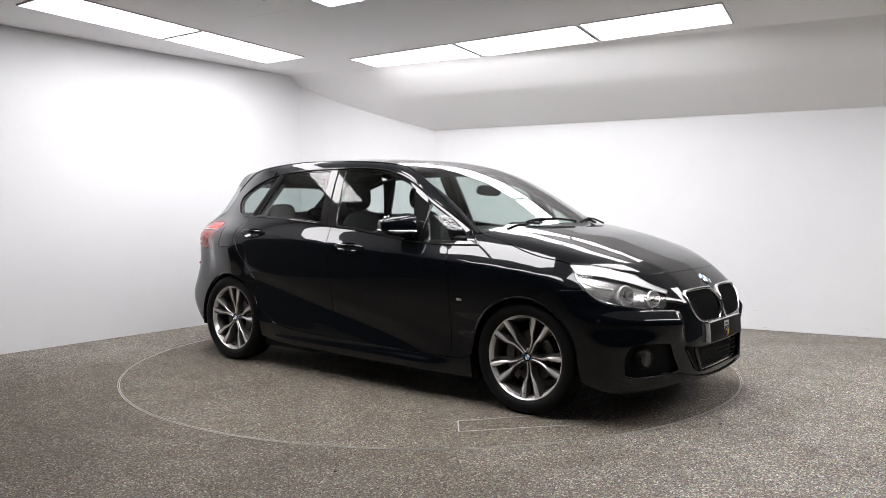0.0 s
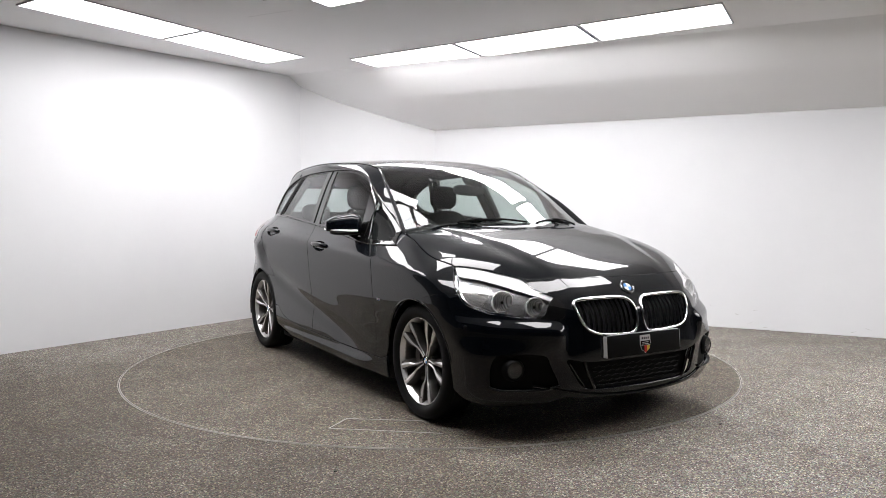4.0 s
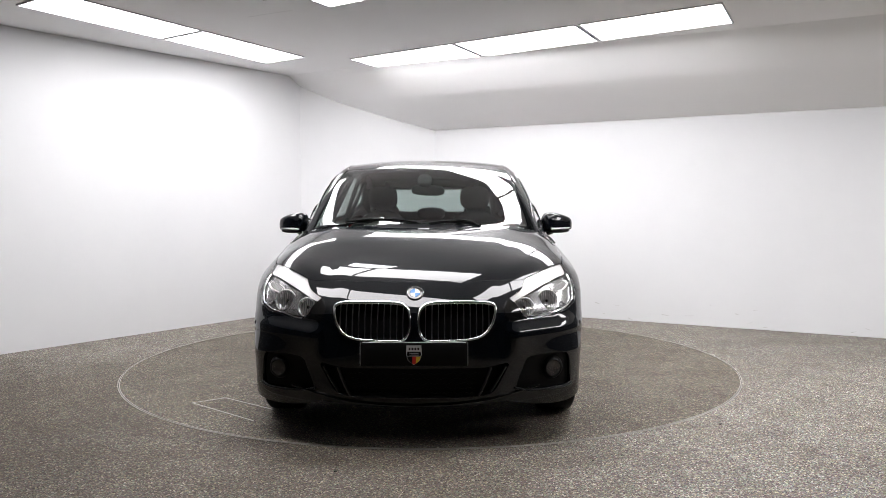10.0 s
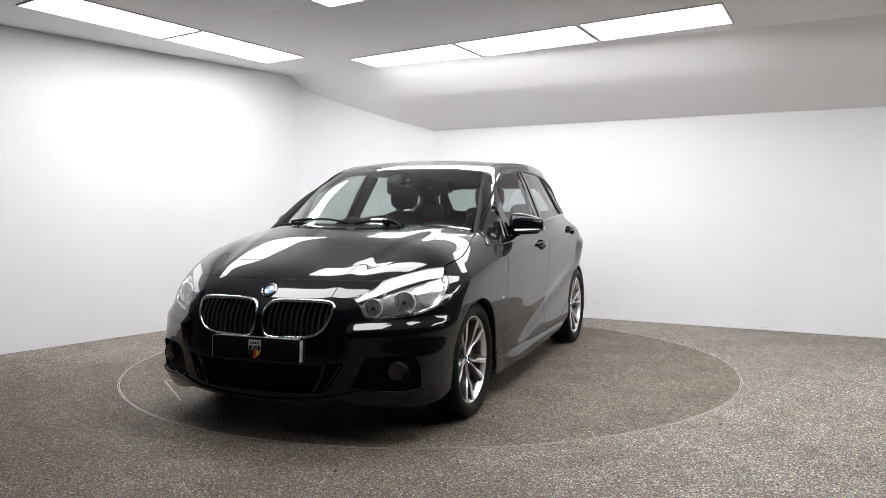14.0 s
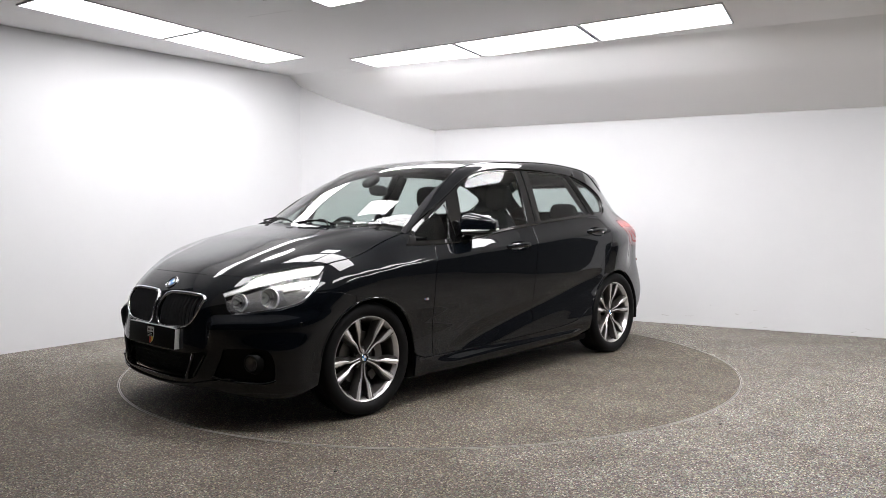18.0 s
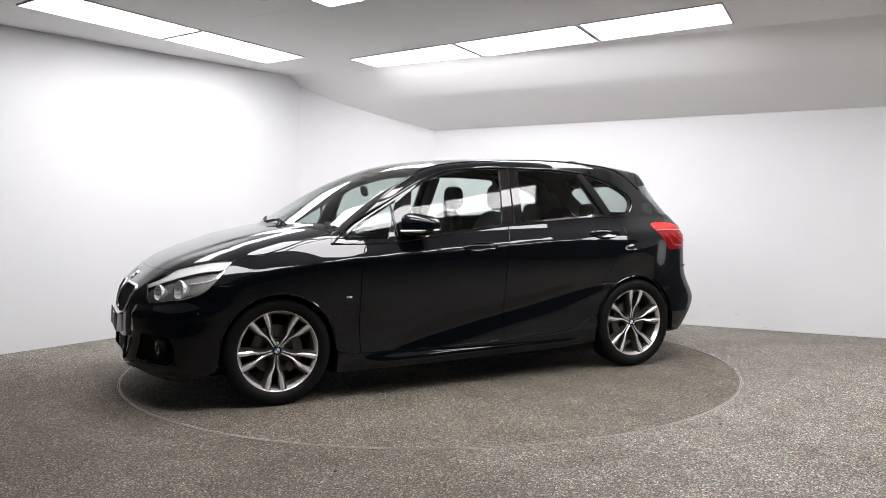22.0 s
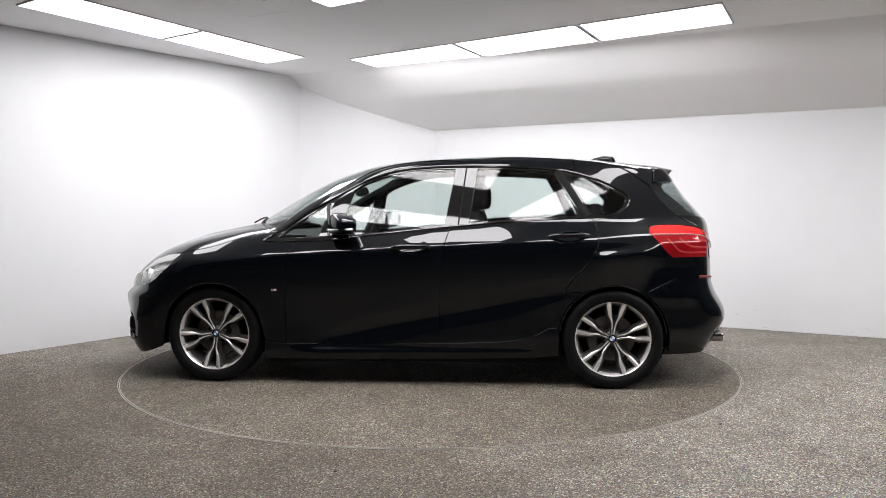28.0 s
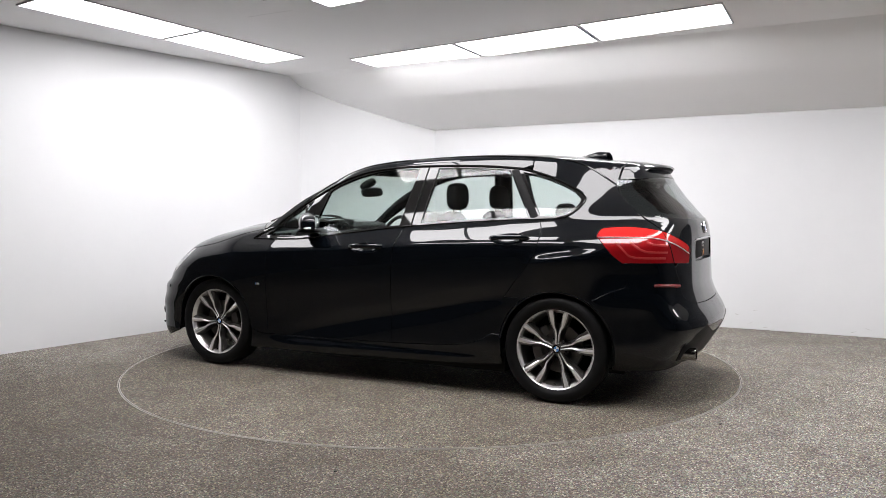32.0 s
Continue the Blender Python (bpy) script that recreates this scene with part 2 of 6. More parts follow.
def build_lights():
    strip((-0.79, 1.86), (0.8, -0.612), (0.305, 0.60), (1.22, 1.18, 1.12))
    strip((-1.235, 1.755), (-0.49, -0.87), (-0.43, 0.325), (1.31, 1.30), diffuser=M_PANEL_DIM)
    strip((-1.17, -0.40), (0.905, -0.425), (-0.255, -0.575), (0.70, 1.12))
    strip((-1.98, -1.50), (0.905, -0.425), (-0.18, -0.38), (1.18, 1.18))
    strip((0.42, -2.42), (0.707, 0.707), (0.29, -0.29), (1.18, 1.18))
    # next two rows are unseen, added to brighten the right wall and floor
    strip((2.9, -2.75), (0.87, 0.49), (0.27, -0.47), (1.2, 1.2))
    strip((3.3, -1.25), (0.87, -0.49), (0.30, 0.52), (1.2, 1.2))
    strip((-0.73, -0.215), (-0.5, -0.866), (0.42, -0.31), (0.22,))


def build_crumbs():
    """Tiny bits of grit that have gathered along the foot of the walls and on the floor."""
    rnd = random.Random(5)
    bm = bmesh.new()
    for k in range(46):
        if k < 34:
            p = CORNER + RIGHT_DIR * rnd.uniform(0.6, 5.2) - Vector((0.5, 0.87)) * rnd.uniform(0.012, 0.10)
        else:
            p = Vector((rnd.uniform(-3.0, 3.4), rnd.uniform(-3.0, 0.2)))
            if (p - DISC).length < RING + 0.05:
                continue
        r = rnd.uniform(0.003, 0.009)
        vs = [bm.verts.new((p.x + r * rnd.uniform(0.5, 1.2) * math.cos(a), p.y + r * rnd.uniform(0.5, 1.2) * math.sin(a), z)) for z in (0.0, r * 0.5) for a in (0.3, 1.6, 2.9, 4.4)]
        for f in ((0, 1, 5, 4), (1, 2, 6, 5), (2, 3, 7, 6), (3, 0, 4, 7), (4, 5, 6, 7)):
            bm.faces.new([vs[i] for i in f])
    tagged(part("floor_crumbs", bm, M_GROOVE, None, smooth=False), "scattered dark crumbs of grit along the wall foot", "debris", kind="stuff")


def build_scuffs():
    """Faint grey scuff marks low on the long wall."""
    rnd = random.Random(9)
    d, n = RIGHT_DIR, Vector((-RIGHT_DIR.y, RIGHT_DIR.x))
    n = n if n.y < 0 else -n
    bm = bmesh.new()
    for k in range(26):
        s, z, ln, tilt = rnd.uniform(0.8, 5.4), rnd.uniform(0.03, 0.30) ** 1.2, rnd.uniform(0.02, 0.09), rnd.uniform(-0.5, 0.5)
        w = rnd.uniform(0.0015, 0.004)
        q = []
        for a, b in ((0, -w), (ln, -w * 0.4), (ln, w * 0.4), (0, w)):
            p = CORNER + d * (s + a * math.cos(tilt)) + n * 0.0015
            q.append(bm.verts.new((p.x, p.y, z + b + a * math.sin(tilt))))
        bm.faces.new(q)
    tagged(part("wall_scuffs", bm, M_SCUFF, None, smooth=False), "faint grey scuff marks low on the white wall", "scuff marks", kind="stuff")


def build_ceiling_joints():
    """Two faint open board joints, one in the flat ceiling and one in the slope."""
    bm = bmesh.new()
    for (x0, y0), (x1, y1), z in (((-1.40, 0.13), (-1.03, -0.08), CEIL - 0.0015),):
        a, b = Vector((x0, y0)), Vector((x1, y1))
        n = Vector((-(b - a).y, (b - a).x)).normalized() * 0.0022
        bm.faces.new([bm.verts.new((v.x, v.y, z)) for v in (a - n, b - n, b + n, a + n)])
    tagged(part("trim_ceiling_joint", bm, M_JOINT, None, smooth=False), "faint joint between two ceiling boards", "ceiling joint", kind="structure")


build_crumbs()
build_scuffs()
build_ceiling_joints()
build_floor()
TABLE = build_turntable()
build_shell()
build_lights()

# ================= the car's form: one smooth solid, from which all panels are drawn =================
def fair(points, sigma, lo=-2.6, hi=2.6, step=0.004):
    """A faired curve through control points: returns a lookup function."""
    xs = np.arange(lo, hi + step, step)
    px, py = zip(*sorted(points))
    ys = np.interp(xs, px, py)
    k = int(4 * sigma / step)
    w = np.exp(-0.5 * (np.arange(-k, k + 1) * step / sigma) ** 2)
    ys = np.convolve(np.pad(ys, k, mode="edge"), w / w.sum(), "valid")
    return lambda v: np.interp(v, xs, ys)


# centre line seen from the side: bonnet, windscreen, roof
BONNET = fair([(2.6, 0.16), (2.2, 0.655), (2.063, 0.77), (1.97, 0.832), (1.85, 0.885), (1.7, 0.94), (1.5, 1.005), (1.2, 1.066), (0.9, 1.10), (0.4, 1.10), (-2.6, 0.9)], 0.05)
SCREEN = fair([(2.6, 0.12), (1.225, 1.076), (1.1, 1.147), (0.88, 1.276), (0.66, 1.385), (0.44, 1.464), (0.22, 1.510), (0, 1.531), (-0.22, 1.543), (-0.45, 1.551), (-0.65, 1.554),
               (-0.86, 1.552), (-1.07, 1.541), (-1.28, 1.522), (-1.5, 1.496), (-1.7, 1.470), (-1.86, 1.450), (-2.6, 1.33)], 0.06)
ROOF_CROWN = fair([(2.6, 0.09), (1.1, 0.10), (0.6, 0.09), (0.2, 0.075), (-1.6, 0.07), (-2.6, 0.08)], 0.15)
SCREEN_BOW = fair([(0.0, 0.0), (0.2, 0.012), (0.4, 0.06), (0.6, 0.17), (0.75, 0.31), (1.0, 0.55)], 0.06, 0, 1.4)
# widest half-width in plan
PLAN = fair([(2.6, 0.80), (2.1, 0.855), (1.75, 0.893), (1.35, 0.908), (0.9, 0.908), (0.0, 0.903), (-0.9, 0.903), (-1.335, 0.906), (-1.65, 0.864), (-1.9, 0.798), (-2.15, 0.713), (-2.6, 0.548)], 0.12)
BELT = fair([(2.6, 0.76), (2.0, 0.84), (1.5, 0.925), (1.0, 0.972), (0.4, 1.008), (-0.25, 1.047), (-0.9, 1.082), (-1.3, 1.108), (-1.7, 1.13), (-2.6, 1.15)], 0.15)
# side section against the height over the belt
SECTION = fair([(-1.2, -0.30), (-1.0, -0.16), (-0.93, -0.10), (-0.86, -0.045), (-0.78, -0.022), (-0.70, -0.026), (-0.58, -0.028), (-0.46, -0.020), (-0.36, -0.008), (-0.27, -0.003), (-0.17, 0.0),
                (-0.115, 0.0), (-0.06, -0.003), (0.0, -0.003), (0.1, 0.012), (0.2, 0.024), (0.3, 0.033), (0.42, 0.034), (0.6, 0.012), (1.0, -0.09)], 0.022, -1.4, 1.2)
REAR_TAPER = fair([(2.6, 0.0), (-0.7, 0.0), (-1.2, 0.128), (-1.5, 0.212), (-1.9, 0.355), (-2.6, 0.495)], 0.15)
# nose and tail on the centre line, against the height
NOSE = fair([(0.0, 1.98), (0.14, 2.08), (0.2, 2.140), (0.26, 2.172), (0.36, 2.168), (0.45, 2.172), (0.56, 2.165), (0.66, 2.150), (0.74, 2.095), (0.82, 2.03), (1.0, 1.90), (1.6, 1.5)], 0.022, 0, 2)
NOSE_SWEEP = fair([(0.0, 0.0), (0.2, 0.003), (0.33, 0.012), (0.42, 0.034), (0.50, 0.085), (0.62, 0.165), (0.75, 0.255), (0.85, 0.36), (0.95, 0.53), (1.2, 1.1)], 0.05, 0, 1.4)
TAIL = fair([(0.0, -1.957), (0.2, -2.027), (0.3, -2.087), (0.41, -2.157), (0.47, -2.172), (0.53, -2.147), (0.60, -2.102), (0.68, -2.072), (0.85, -2.065), (1.0, -2.062), (1.085, -2.052),
             (1.14, -2.009), (1.25, -1.917), (1.38, -1.824), (1.46, -1.772), (1.9, -1.407)], 0.02, 0, 2)
TAIL_SWEEP = fair([(0.0, 0.0), (0.2, 0.003), (0.4, 0.019), (0.55, 0.052), (0.68, 0.098), (0.76, 0.15), (0.84, 0.26), (0.92, 0.45), (1.2, 1.45)], 0.045, 0, 1.4)


def smax(a, b, r):
    h = np.maximum(r - np.abs(a - b), 0) / r
    return np.maximum(a, b) + h * h * h * r / 6


def ease(v):
    v = np.clip(v, 0, 1)
    return v * v * (3 - 2 * v)


def slant(z, top, fall, s):
    """0 above top, rising to 1 at top - fall, with softened ends."""
    return s / fall * (np.logaddexp(0, (top - z) / s) - np.logaddexp(0, (top - fall - z) / s))


def form(p):
    """Signed distance-like value of the car's outer form at points p (n, 3); it is symmetric in y."""
    x, y, z = p[:, 0], np.sqrt(p[:, 1] ** 2 + 1e-6), p[:, 2]
    u = z - BELT(x)
    # shoulder crease under the windows, and a hollow that rises along the lower doors
    crease = 0.55 * 0.007 * np.logaddexp(0, (u + 0.115) / 0.007)
    crease = crease + 0.16 * 0.007 * (np.logaddexp(0, (u + 0.115) / 0.007) - np.logaddexp(0, (u + 0.01) / 0.007)) - 0.006
    d = z - (0.40 + 0.21 * (0.3 - x))
    hollow = 0.013 * np.exp(-((d + 0.035) / 0.055) ** 2) * ease((0.75 - x) / 0.5) * ease((x + 1.25) / 0.5)
    skirt = 0.020 * slant(z, 0.250, 0.025, 0.003) * ease((0.85 - x) / 0.3) * ease((x + 1.0) / 0.3)
    side = y - (PLAN(x) + SECTION(u) - crease - hollow + skirt - REAR_TAPER(x) * (0.40 * ease((u + 0.20) / 0.20) + 0.42 * np.clip(u, 0, 1)))
    haunch = 0.030 * slant(z + 0.12 * (x + 1.3), 0.912, 0.040, 0.005) * ease((-1.12 - x) / 0.18) * ease((x + 1.70) / 0.20) * ease((z - 0.58) / 0.30)
    tuck = 0.046 * ease((z - 0.58) / 0.22) * ease((-1.25 - x) / 0.5)
    side = side - haunch + tuck
    ridge = 0.012 / (1 + np.exp(-(0.40 + 0.21 * (1.95 - x) - y) / 0.016))
    hood = z - (BONNET(x) - 0.008 + ridge - 0.035 * (y / 0.8) ** 2 - 0.10 * np.clip((y - 0.52) / 0.36, 0, 1.5) ** 2.4)
    screen = z - (SCREEN(x + SCREEN_BOW(y) * np.clip((x + 0.4) / 0.8, 0, 1) ** 1.5) - ROOF_CROWN(x) * (y / 0.62) ** 2.2 * 0.55)
    top = -smax(-hood, -screen, 0.018)
    ledge = 0.052 * slant(z - 0.04 * (y - 0.48), 0.617, 0.048, 0.006) * ease((y - 0.44) / 0.08) * ease((z - 0.40) / 0.15)
    nose = x - (NOSE(z) + ledge - NOSE_SWEEP(y) * (1.0 + 0.35 * np.clip((z - 0.74) / 0.3, 0, 1) - 0.22 * ease((0.54 - z) / 0.12)))
    tail = (TAIL(z) + TAIL_SWEEP(y) * (1 + 1.38 * np.clip((z - 0.95) / 0.3, 0, 1))) - x
    g = smax(side, top, 0.055 + 0.065 * np.clip((x - 0.8) / 0.6, 0, 1))
    g = smax(g, nose, 0.14)
    g = smax(g, tail, 0.08 - 0.04 * ease((z - 1.02) / 0.12))
    return g


def form_normals(p, h=0.004):
    n = np.empty_like(p)
    for i in range(3):
        d = np.zeros(3)
        d[i] = h
        n[:, i] = form(p + d) - form(p - d)
    return n / np.linalg.norm(n, axis=1)[:, None]


def drop(p, way, level=0.0, far=3.0):
    """Runs points p along the direction -way, from well outside, until they lie on the form (or level metres outside it)."""
    way = np.asarray(way, float) / np.linalg.norm(way)
    p = np.asarray(p, float)
    t = np.full(len(p), far)
    lo, hi = np.full(len(p), -far), t.copy()
    done = np.zeros(len(p), bool)
    for k in range(700):
        g = form(p + t[:, None] * way) - level
        done |= g <= 0.0015
        if done.all():
            break
        hi = np.where(done, hi, t)
        t = np.where(done, t, t - np.clip(g * 0.6, 0.0015, 0.2))
        if (t < -far).all():
            break
    lo = np.where(done, t - 0.004, t)
    for k in range(26):
        mid = (lo + hi) / 2
        inside = form(p + mid[:, None] * way) - level <= 0
        lo, hi = np.where(inside, mid, lo), np.where(inside, hi, mid)
    return p + lo[:, None] * way


# ================= panels drawn on the form =================
SIDE = (Vector((1, 0, 0)), Vector((0, 0, 1)), Vector((0, 1, 0)))
TOP = (Vector((1, 0, 0)), Vector((0, 1, 0)), Vector((0, 0, 1)))
FRONT = (Vector((0, 1, 0)), Vector((0, 0, 1)), Vector((1, 0, 0)))
REAR = (Vector((0, 1, 0)), Vector((0, 0, 1)), Vector((-1, 0, 0)))


def view(way):
    """A drawing frame that looks against the direction way."""
    w = Vector(way).normalized()
    e1 = Vector((0, 0, 1)).cross(w).normalized()
    return (e1, w.cross(e1), w)


SKEW = view((0, 0.75, 0.66))
CORNER_F = view((0.72, 0.69, 0.05))
CORNER_R = view((-0.66, 0.75, 0.05))
QUARTER = view((-0.35, 0.92, 0.16))
LAMP_F = view((0.68, 0.62, 0.40))
LAMP_R = view((-0.70, 0.71, 0.08))


def catmull(pts, step=0.02):
    """A smooth open curve through the points, evenly sampled."""
    p = np.array(pts, float)
    if len(p) == 2:
        n = max(1, int(np.linalg.norm(p[1] - p[0]) / step))
        return p[0] + (p[1] - p[0]) * np.linspace(0, 1, n + 1)[:, None]
    q = np.vstack([2 * p[0] - p[1], p, 2 * p[-1] - p[-2]])
    out = []
    for i in range(1, len(q) - 2):
        n = max(1, int(round(np.linalg.norm(q[i + 1] - q[i]) / step)))
        t = np.arange(n)[:, None] / n
        a, b, c, d = q[i - 1], q[i], q[i + 1], q[i + 2]
        out.append(0.5 * (2 * b + (c - a) * t + (2 * a - 5 * b + 4 * c - d) * t ** 2 + (3 * b - a - 3 * c + d) * t ** 3))
    return np.vstack(out + [p[-1:]])


def lift(pts2, fr):
    """2D curve points in a drawing frame onto the form, as 3D points."""
    e1, e2, w = (np.array(v) for v in fr)
    p = np.asarray(pts2)[:, :1] * e1 + np.asarray(pts2)[:, 1:2] * e2
    return drop(p, w)


def flat(p3, fr):
    e1, e2 = np.array(fr[0]), np.array(fr[1])
    return np.stack([np.asarray(p3) @ e1, np.asarray(p3) @ e2], 1)


def curve3(pts, fr, step=0.02):
    return lift(catmull(pts, step), fr)


def arc(cx, cz, r, a0, a1, n=24):
    return [(cx + r * math.cos(radians(a)), cz + r * math.sin(radians(a))) for a in np.linspace(a0, a1, n)]


def inside_poly(q, poly):
    x, y = q[:, 0][:, None], q[:, 1][:, None]
    a, b = poly, np.roll(poly, -1, 0)
    c = ((a[:, 1] > y) != (b[:, 1] > y)) & (x < (b[:, 0] - a[:, 0]) * (y - a[:, 1]) / (b[:, 1] - a[:, 1] + 1e-12) + a[:, 0])
    return c.sum(1) % 2 == 1


def tidy(poly, least=0.003):
    out = [poly[0]]
    for p in poly[1:]:
        if np.linalg.norm(p - out[-1]) > least:
            out.append(p)
    if np.linalg.norm(out[0] - out[-1]) < least:
        out.pop()
    return np.array(out)


def inset(poly, d):
    """Moves a closed outline inward by d."""
    area = np.sum(poly[:, 0] * np.roll(poly[:, 1], -1) - np.roll(poly[:, 0], -1) * poly[:, 1])
    s = 1.0 if area > 0 else -1.0
    e0 = poly - np.roll(poly, 1, 0)
    e1 = np.roll(poly, -1, 0) - poly
    n0 = np.stack([-e0[:, 1], e0[:, 0]], 1) / (np.linalg.norm(e0, axis=1)[:, None] + 1e-12)
    n1 = np.stack([-e1[:, 1], e1[:, 0]], 1) / (np.linalg.norm(e1, axis=1)[:, None] + 1e-12)
    n = n0 + n1
    n /= np.maximum((n * n).sum(1)[:, None] / 2, 0.5)
    return poly + s * d * n


def patch(outline, fr, holes=(), gap=0.0034, spacing=0.028, rim=0.014, level=0.0, crease=None):
    """A sheet on the form inside an outline (2D, in the frame fr). Returns points, faces, normals. rim: depth of the folded edge."""
    from mathutils.geometry import delaunay_2d_cdt
    loops = [inset(tidy(np.asarray(outline, float)), gap)] + [inset(tidy(np.asarray(h, float)), -gap) for h in holes]
    loops = [tidy(lp) for lp in loops]
    pts, edges = [], []
    for lp in loops:
        k = len(pts)
        pts += list(lp)
        edges += [(k + i, k + (i + 1) % len(lp)) for i in range(len(lp))]
    bound = np.array(pts)
    lo, hi = bound.min(0), bound.max(0)
    gx, gy = np.arange(lo[0] + spacing / 2, hi[0], spacing), np.arange(lo[1] + spacing / 2, hi[1], spacing)
    if len(gx) and len(gy):
        g = np.stack(np.meshgrid(gx, gy), -1)
        g[1::2, :, 0] += spacing / 2
        g = g.reshape(-1, 2)
        ok = inside_poly(g, loops[0])
        for h in loops[1:]:
            ok &= ~inside_poly(g, h)
        g = g[ok]
        if len(g):
            near = np.concatenate([np.sqrt(((c[:, None] - bound[None]) ** 2).sum(-1)).min(1) for c in np.array_split(g, max(1, len(g) // 400))])
            pts += list(g[near > spacing * 0.45])
    co, _, tri, src, _, _ = delaunay_2d_cdt([Vector(p) for p in pts], edges, [], 0, 1e-5)
    co = np.array([tuple(c) for c in co])
    tri = np.array([t for t in tri if len(t) == 3])
    mid = co[tri].mean(1)
    ok = inside_poly(mid, loops[0])
    for h in loops[1:]:
        ok &= ~inside_poly(mid, h)
    tri = tri[ok]
    e1, e2, w = (np.array(v) for v in fr)
    p3 = drop(co[:, :1] * e1 + co[:, 1:2] * e2, w, level)
    nn = form_normals(p3)
    face_n = np.cross(p3[tri[:, 1]] - p3[tri[:, 0]], p3[tri[:, 2]] - p3[tri[:, 0]])
    flip = (face_n * nn[tri[:, 0]]).sum(1) < 0
    tri[flip] = tri[flip][:, ::-1]
    faces = [tuple(t) for t in tri]
    if rim > 0:
        count = {}
        for t in faces:
            for a, b in ((t[0], t[1]), (t[1], t[2]), (t[2], t[0])):
                count[(a, b)] = 1
        border = [(a, b) for a, b in count if (b, a) not in count]
        nxt = {}
        for a, b in border:
            nxt.setdefault(a, b)
        prv = {b: a for a, b in border}
        vs = [a for a in nxt if a in prv]
        base = len(p3)
        ids = {v: i for i, v in enumerate(vs)}
        tang = np.array([p3[nxt[v]] - p3[prv[v]] for v in vs])
        outw = np.cross(tang, nn[vs])
        outw /= np.linalg.norm(outw, axis=1)[:, None] + 1e-9
        r1 = p3[vs] + outw * 0.0010 - nn[vs] * 0.0005
        r2 = p3[vs] + outw * 0.0018 - nn[vs] * 0.0022
        r3 = p3[vs] + outw * 0.0018 - nn[vs] * rim
        k = len(vs)
        p3 = np.vstack([p3, r1, r2, r3])
        nn = np.vstack([nn, outw * 0.6 + nn[vs] * 0.8, outw * 0.95 + nn[vs] * 0.3, outw])
        for a, b in border:
            if a in ids and b in ids:
                i, j = ids[a], ids[b]
                faces.append((a, base + i, base + j, b))
                for r in (0, k):
                    faces.append((base + r + i, base + r + k + i, base + r + k + j, base + r + j))
    return p3, faces, nn


def join(patches):
    ps, fs, ns, k = [], [], [], 0
    for p, f, n in patches:
        ps.append(p)
        ns.append(n)
        fs += [tuple(int(i) + k for i in t) for t in f]
        k += len(p)
    return np.vstack(ps), fs, np.vstack(ns)


def mirrored(pt):
    p, f, n = pt
    m = np.array([1, -1, 1])
    return p * m, [tuple(reversed(t)) for t in f], n * m


def sheet(name, data, material, parent, label=""):
    """Links a panel (points, faces, normals) as one mesh object with the form's own smooth normals."""
    p, f, n = data
    me = bpy.data.meshes.new(name)
    me.from_pydata([tuple(v) for v in p], [], [tuple(int(i) for i in t) for t in f])
    me.materials.append(material)
    me.shade_smooth()
    me.normals_split_custom_set_from_vertices([tuple(v) for v in n])
    ob = new(name, me)
    if parent:
        ob.parent = parent
    if label:
        tagged(ob, label)
    return ob


def both(name, data, material, parents, label=""):
    """The same panel on the left and the right side."""
    return sheet(name, data, material, parents[0], label), sheet(name, mirrored(data), material, parents[1], label)


def reflect_bm(bm):
    for v in bm.verts:
        v.co.y = -v.co.y
    bmesh.ops.reverse_faces(bm, faces=bm.faces)
    return bm


def tube(path, radius, sides=8, closed=False, flat_z=1.0, up=(0, 0, 1)):
    """A rod along a path; flat_z squeezes it along up."""
    bm = bmesh.new()
    p = [Vector(v) for v in path]
    rings = []
    n = len(p)
    for i in range(n):
        a, b = p[(i - 1) % n] if closed or i else p[i], p[(i + 1) % n] if closed or i < n - 1 else p[i]
        t = (b - a).normalized()
        s = t.cross(Vector(up))
        s = s.normalized() if s.length > 1e-4 else t.orthogonal().normalized()
        w = s.cross(t)
        r = radius[i] if isinstance(radius, (list, tuple)) else radius
        rings.append([bm.verts.new(p[i] + s * r * math.cos(2 * math.pi * k / sides) + w * r * flat_z * math.sin(2 * math.pi * k / sides)) for k in range(sides)])
    for i in range(n if closed else n - 1):
        a, b = rings[i], rings[(i + 1) % n]
        for k in range(sides):
            bm.faces.new((a[k], a[(k + 1) % sides], b[(k + 1) % sides], b[k]))
    if not closed:
        bm.faces.new(rings[0][::-1])
        bm.faces.new(rings[-1])
    return bm


def lathe(profile, n=48, axis="y"):
    """Turns a profile of (radius, along) round an axis."""
    bm = bmesh.new()
    loops = []
    for r, s in profile:
        loops.append([bm.verts.new((r * math.cos(2 * math.pi * i / n), s, r * math.sin(2 * math.pi * i / n)) if axis == "y" else
                                   (s, r * math.cos(2 * math.pi * i / n), r * math.sin(2 * math.pi * i / n))) for i in range(n)])
    for a, b in zip(loops, loops[1:]):
        for i in range(n):
            bm.faces.new((a[i], a[(i + 1) % n], b[(i + 1) % n], b[i]))
    return bm


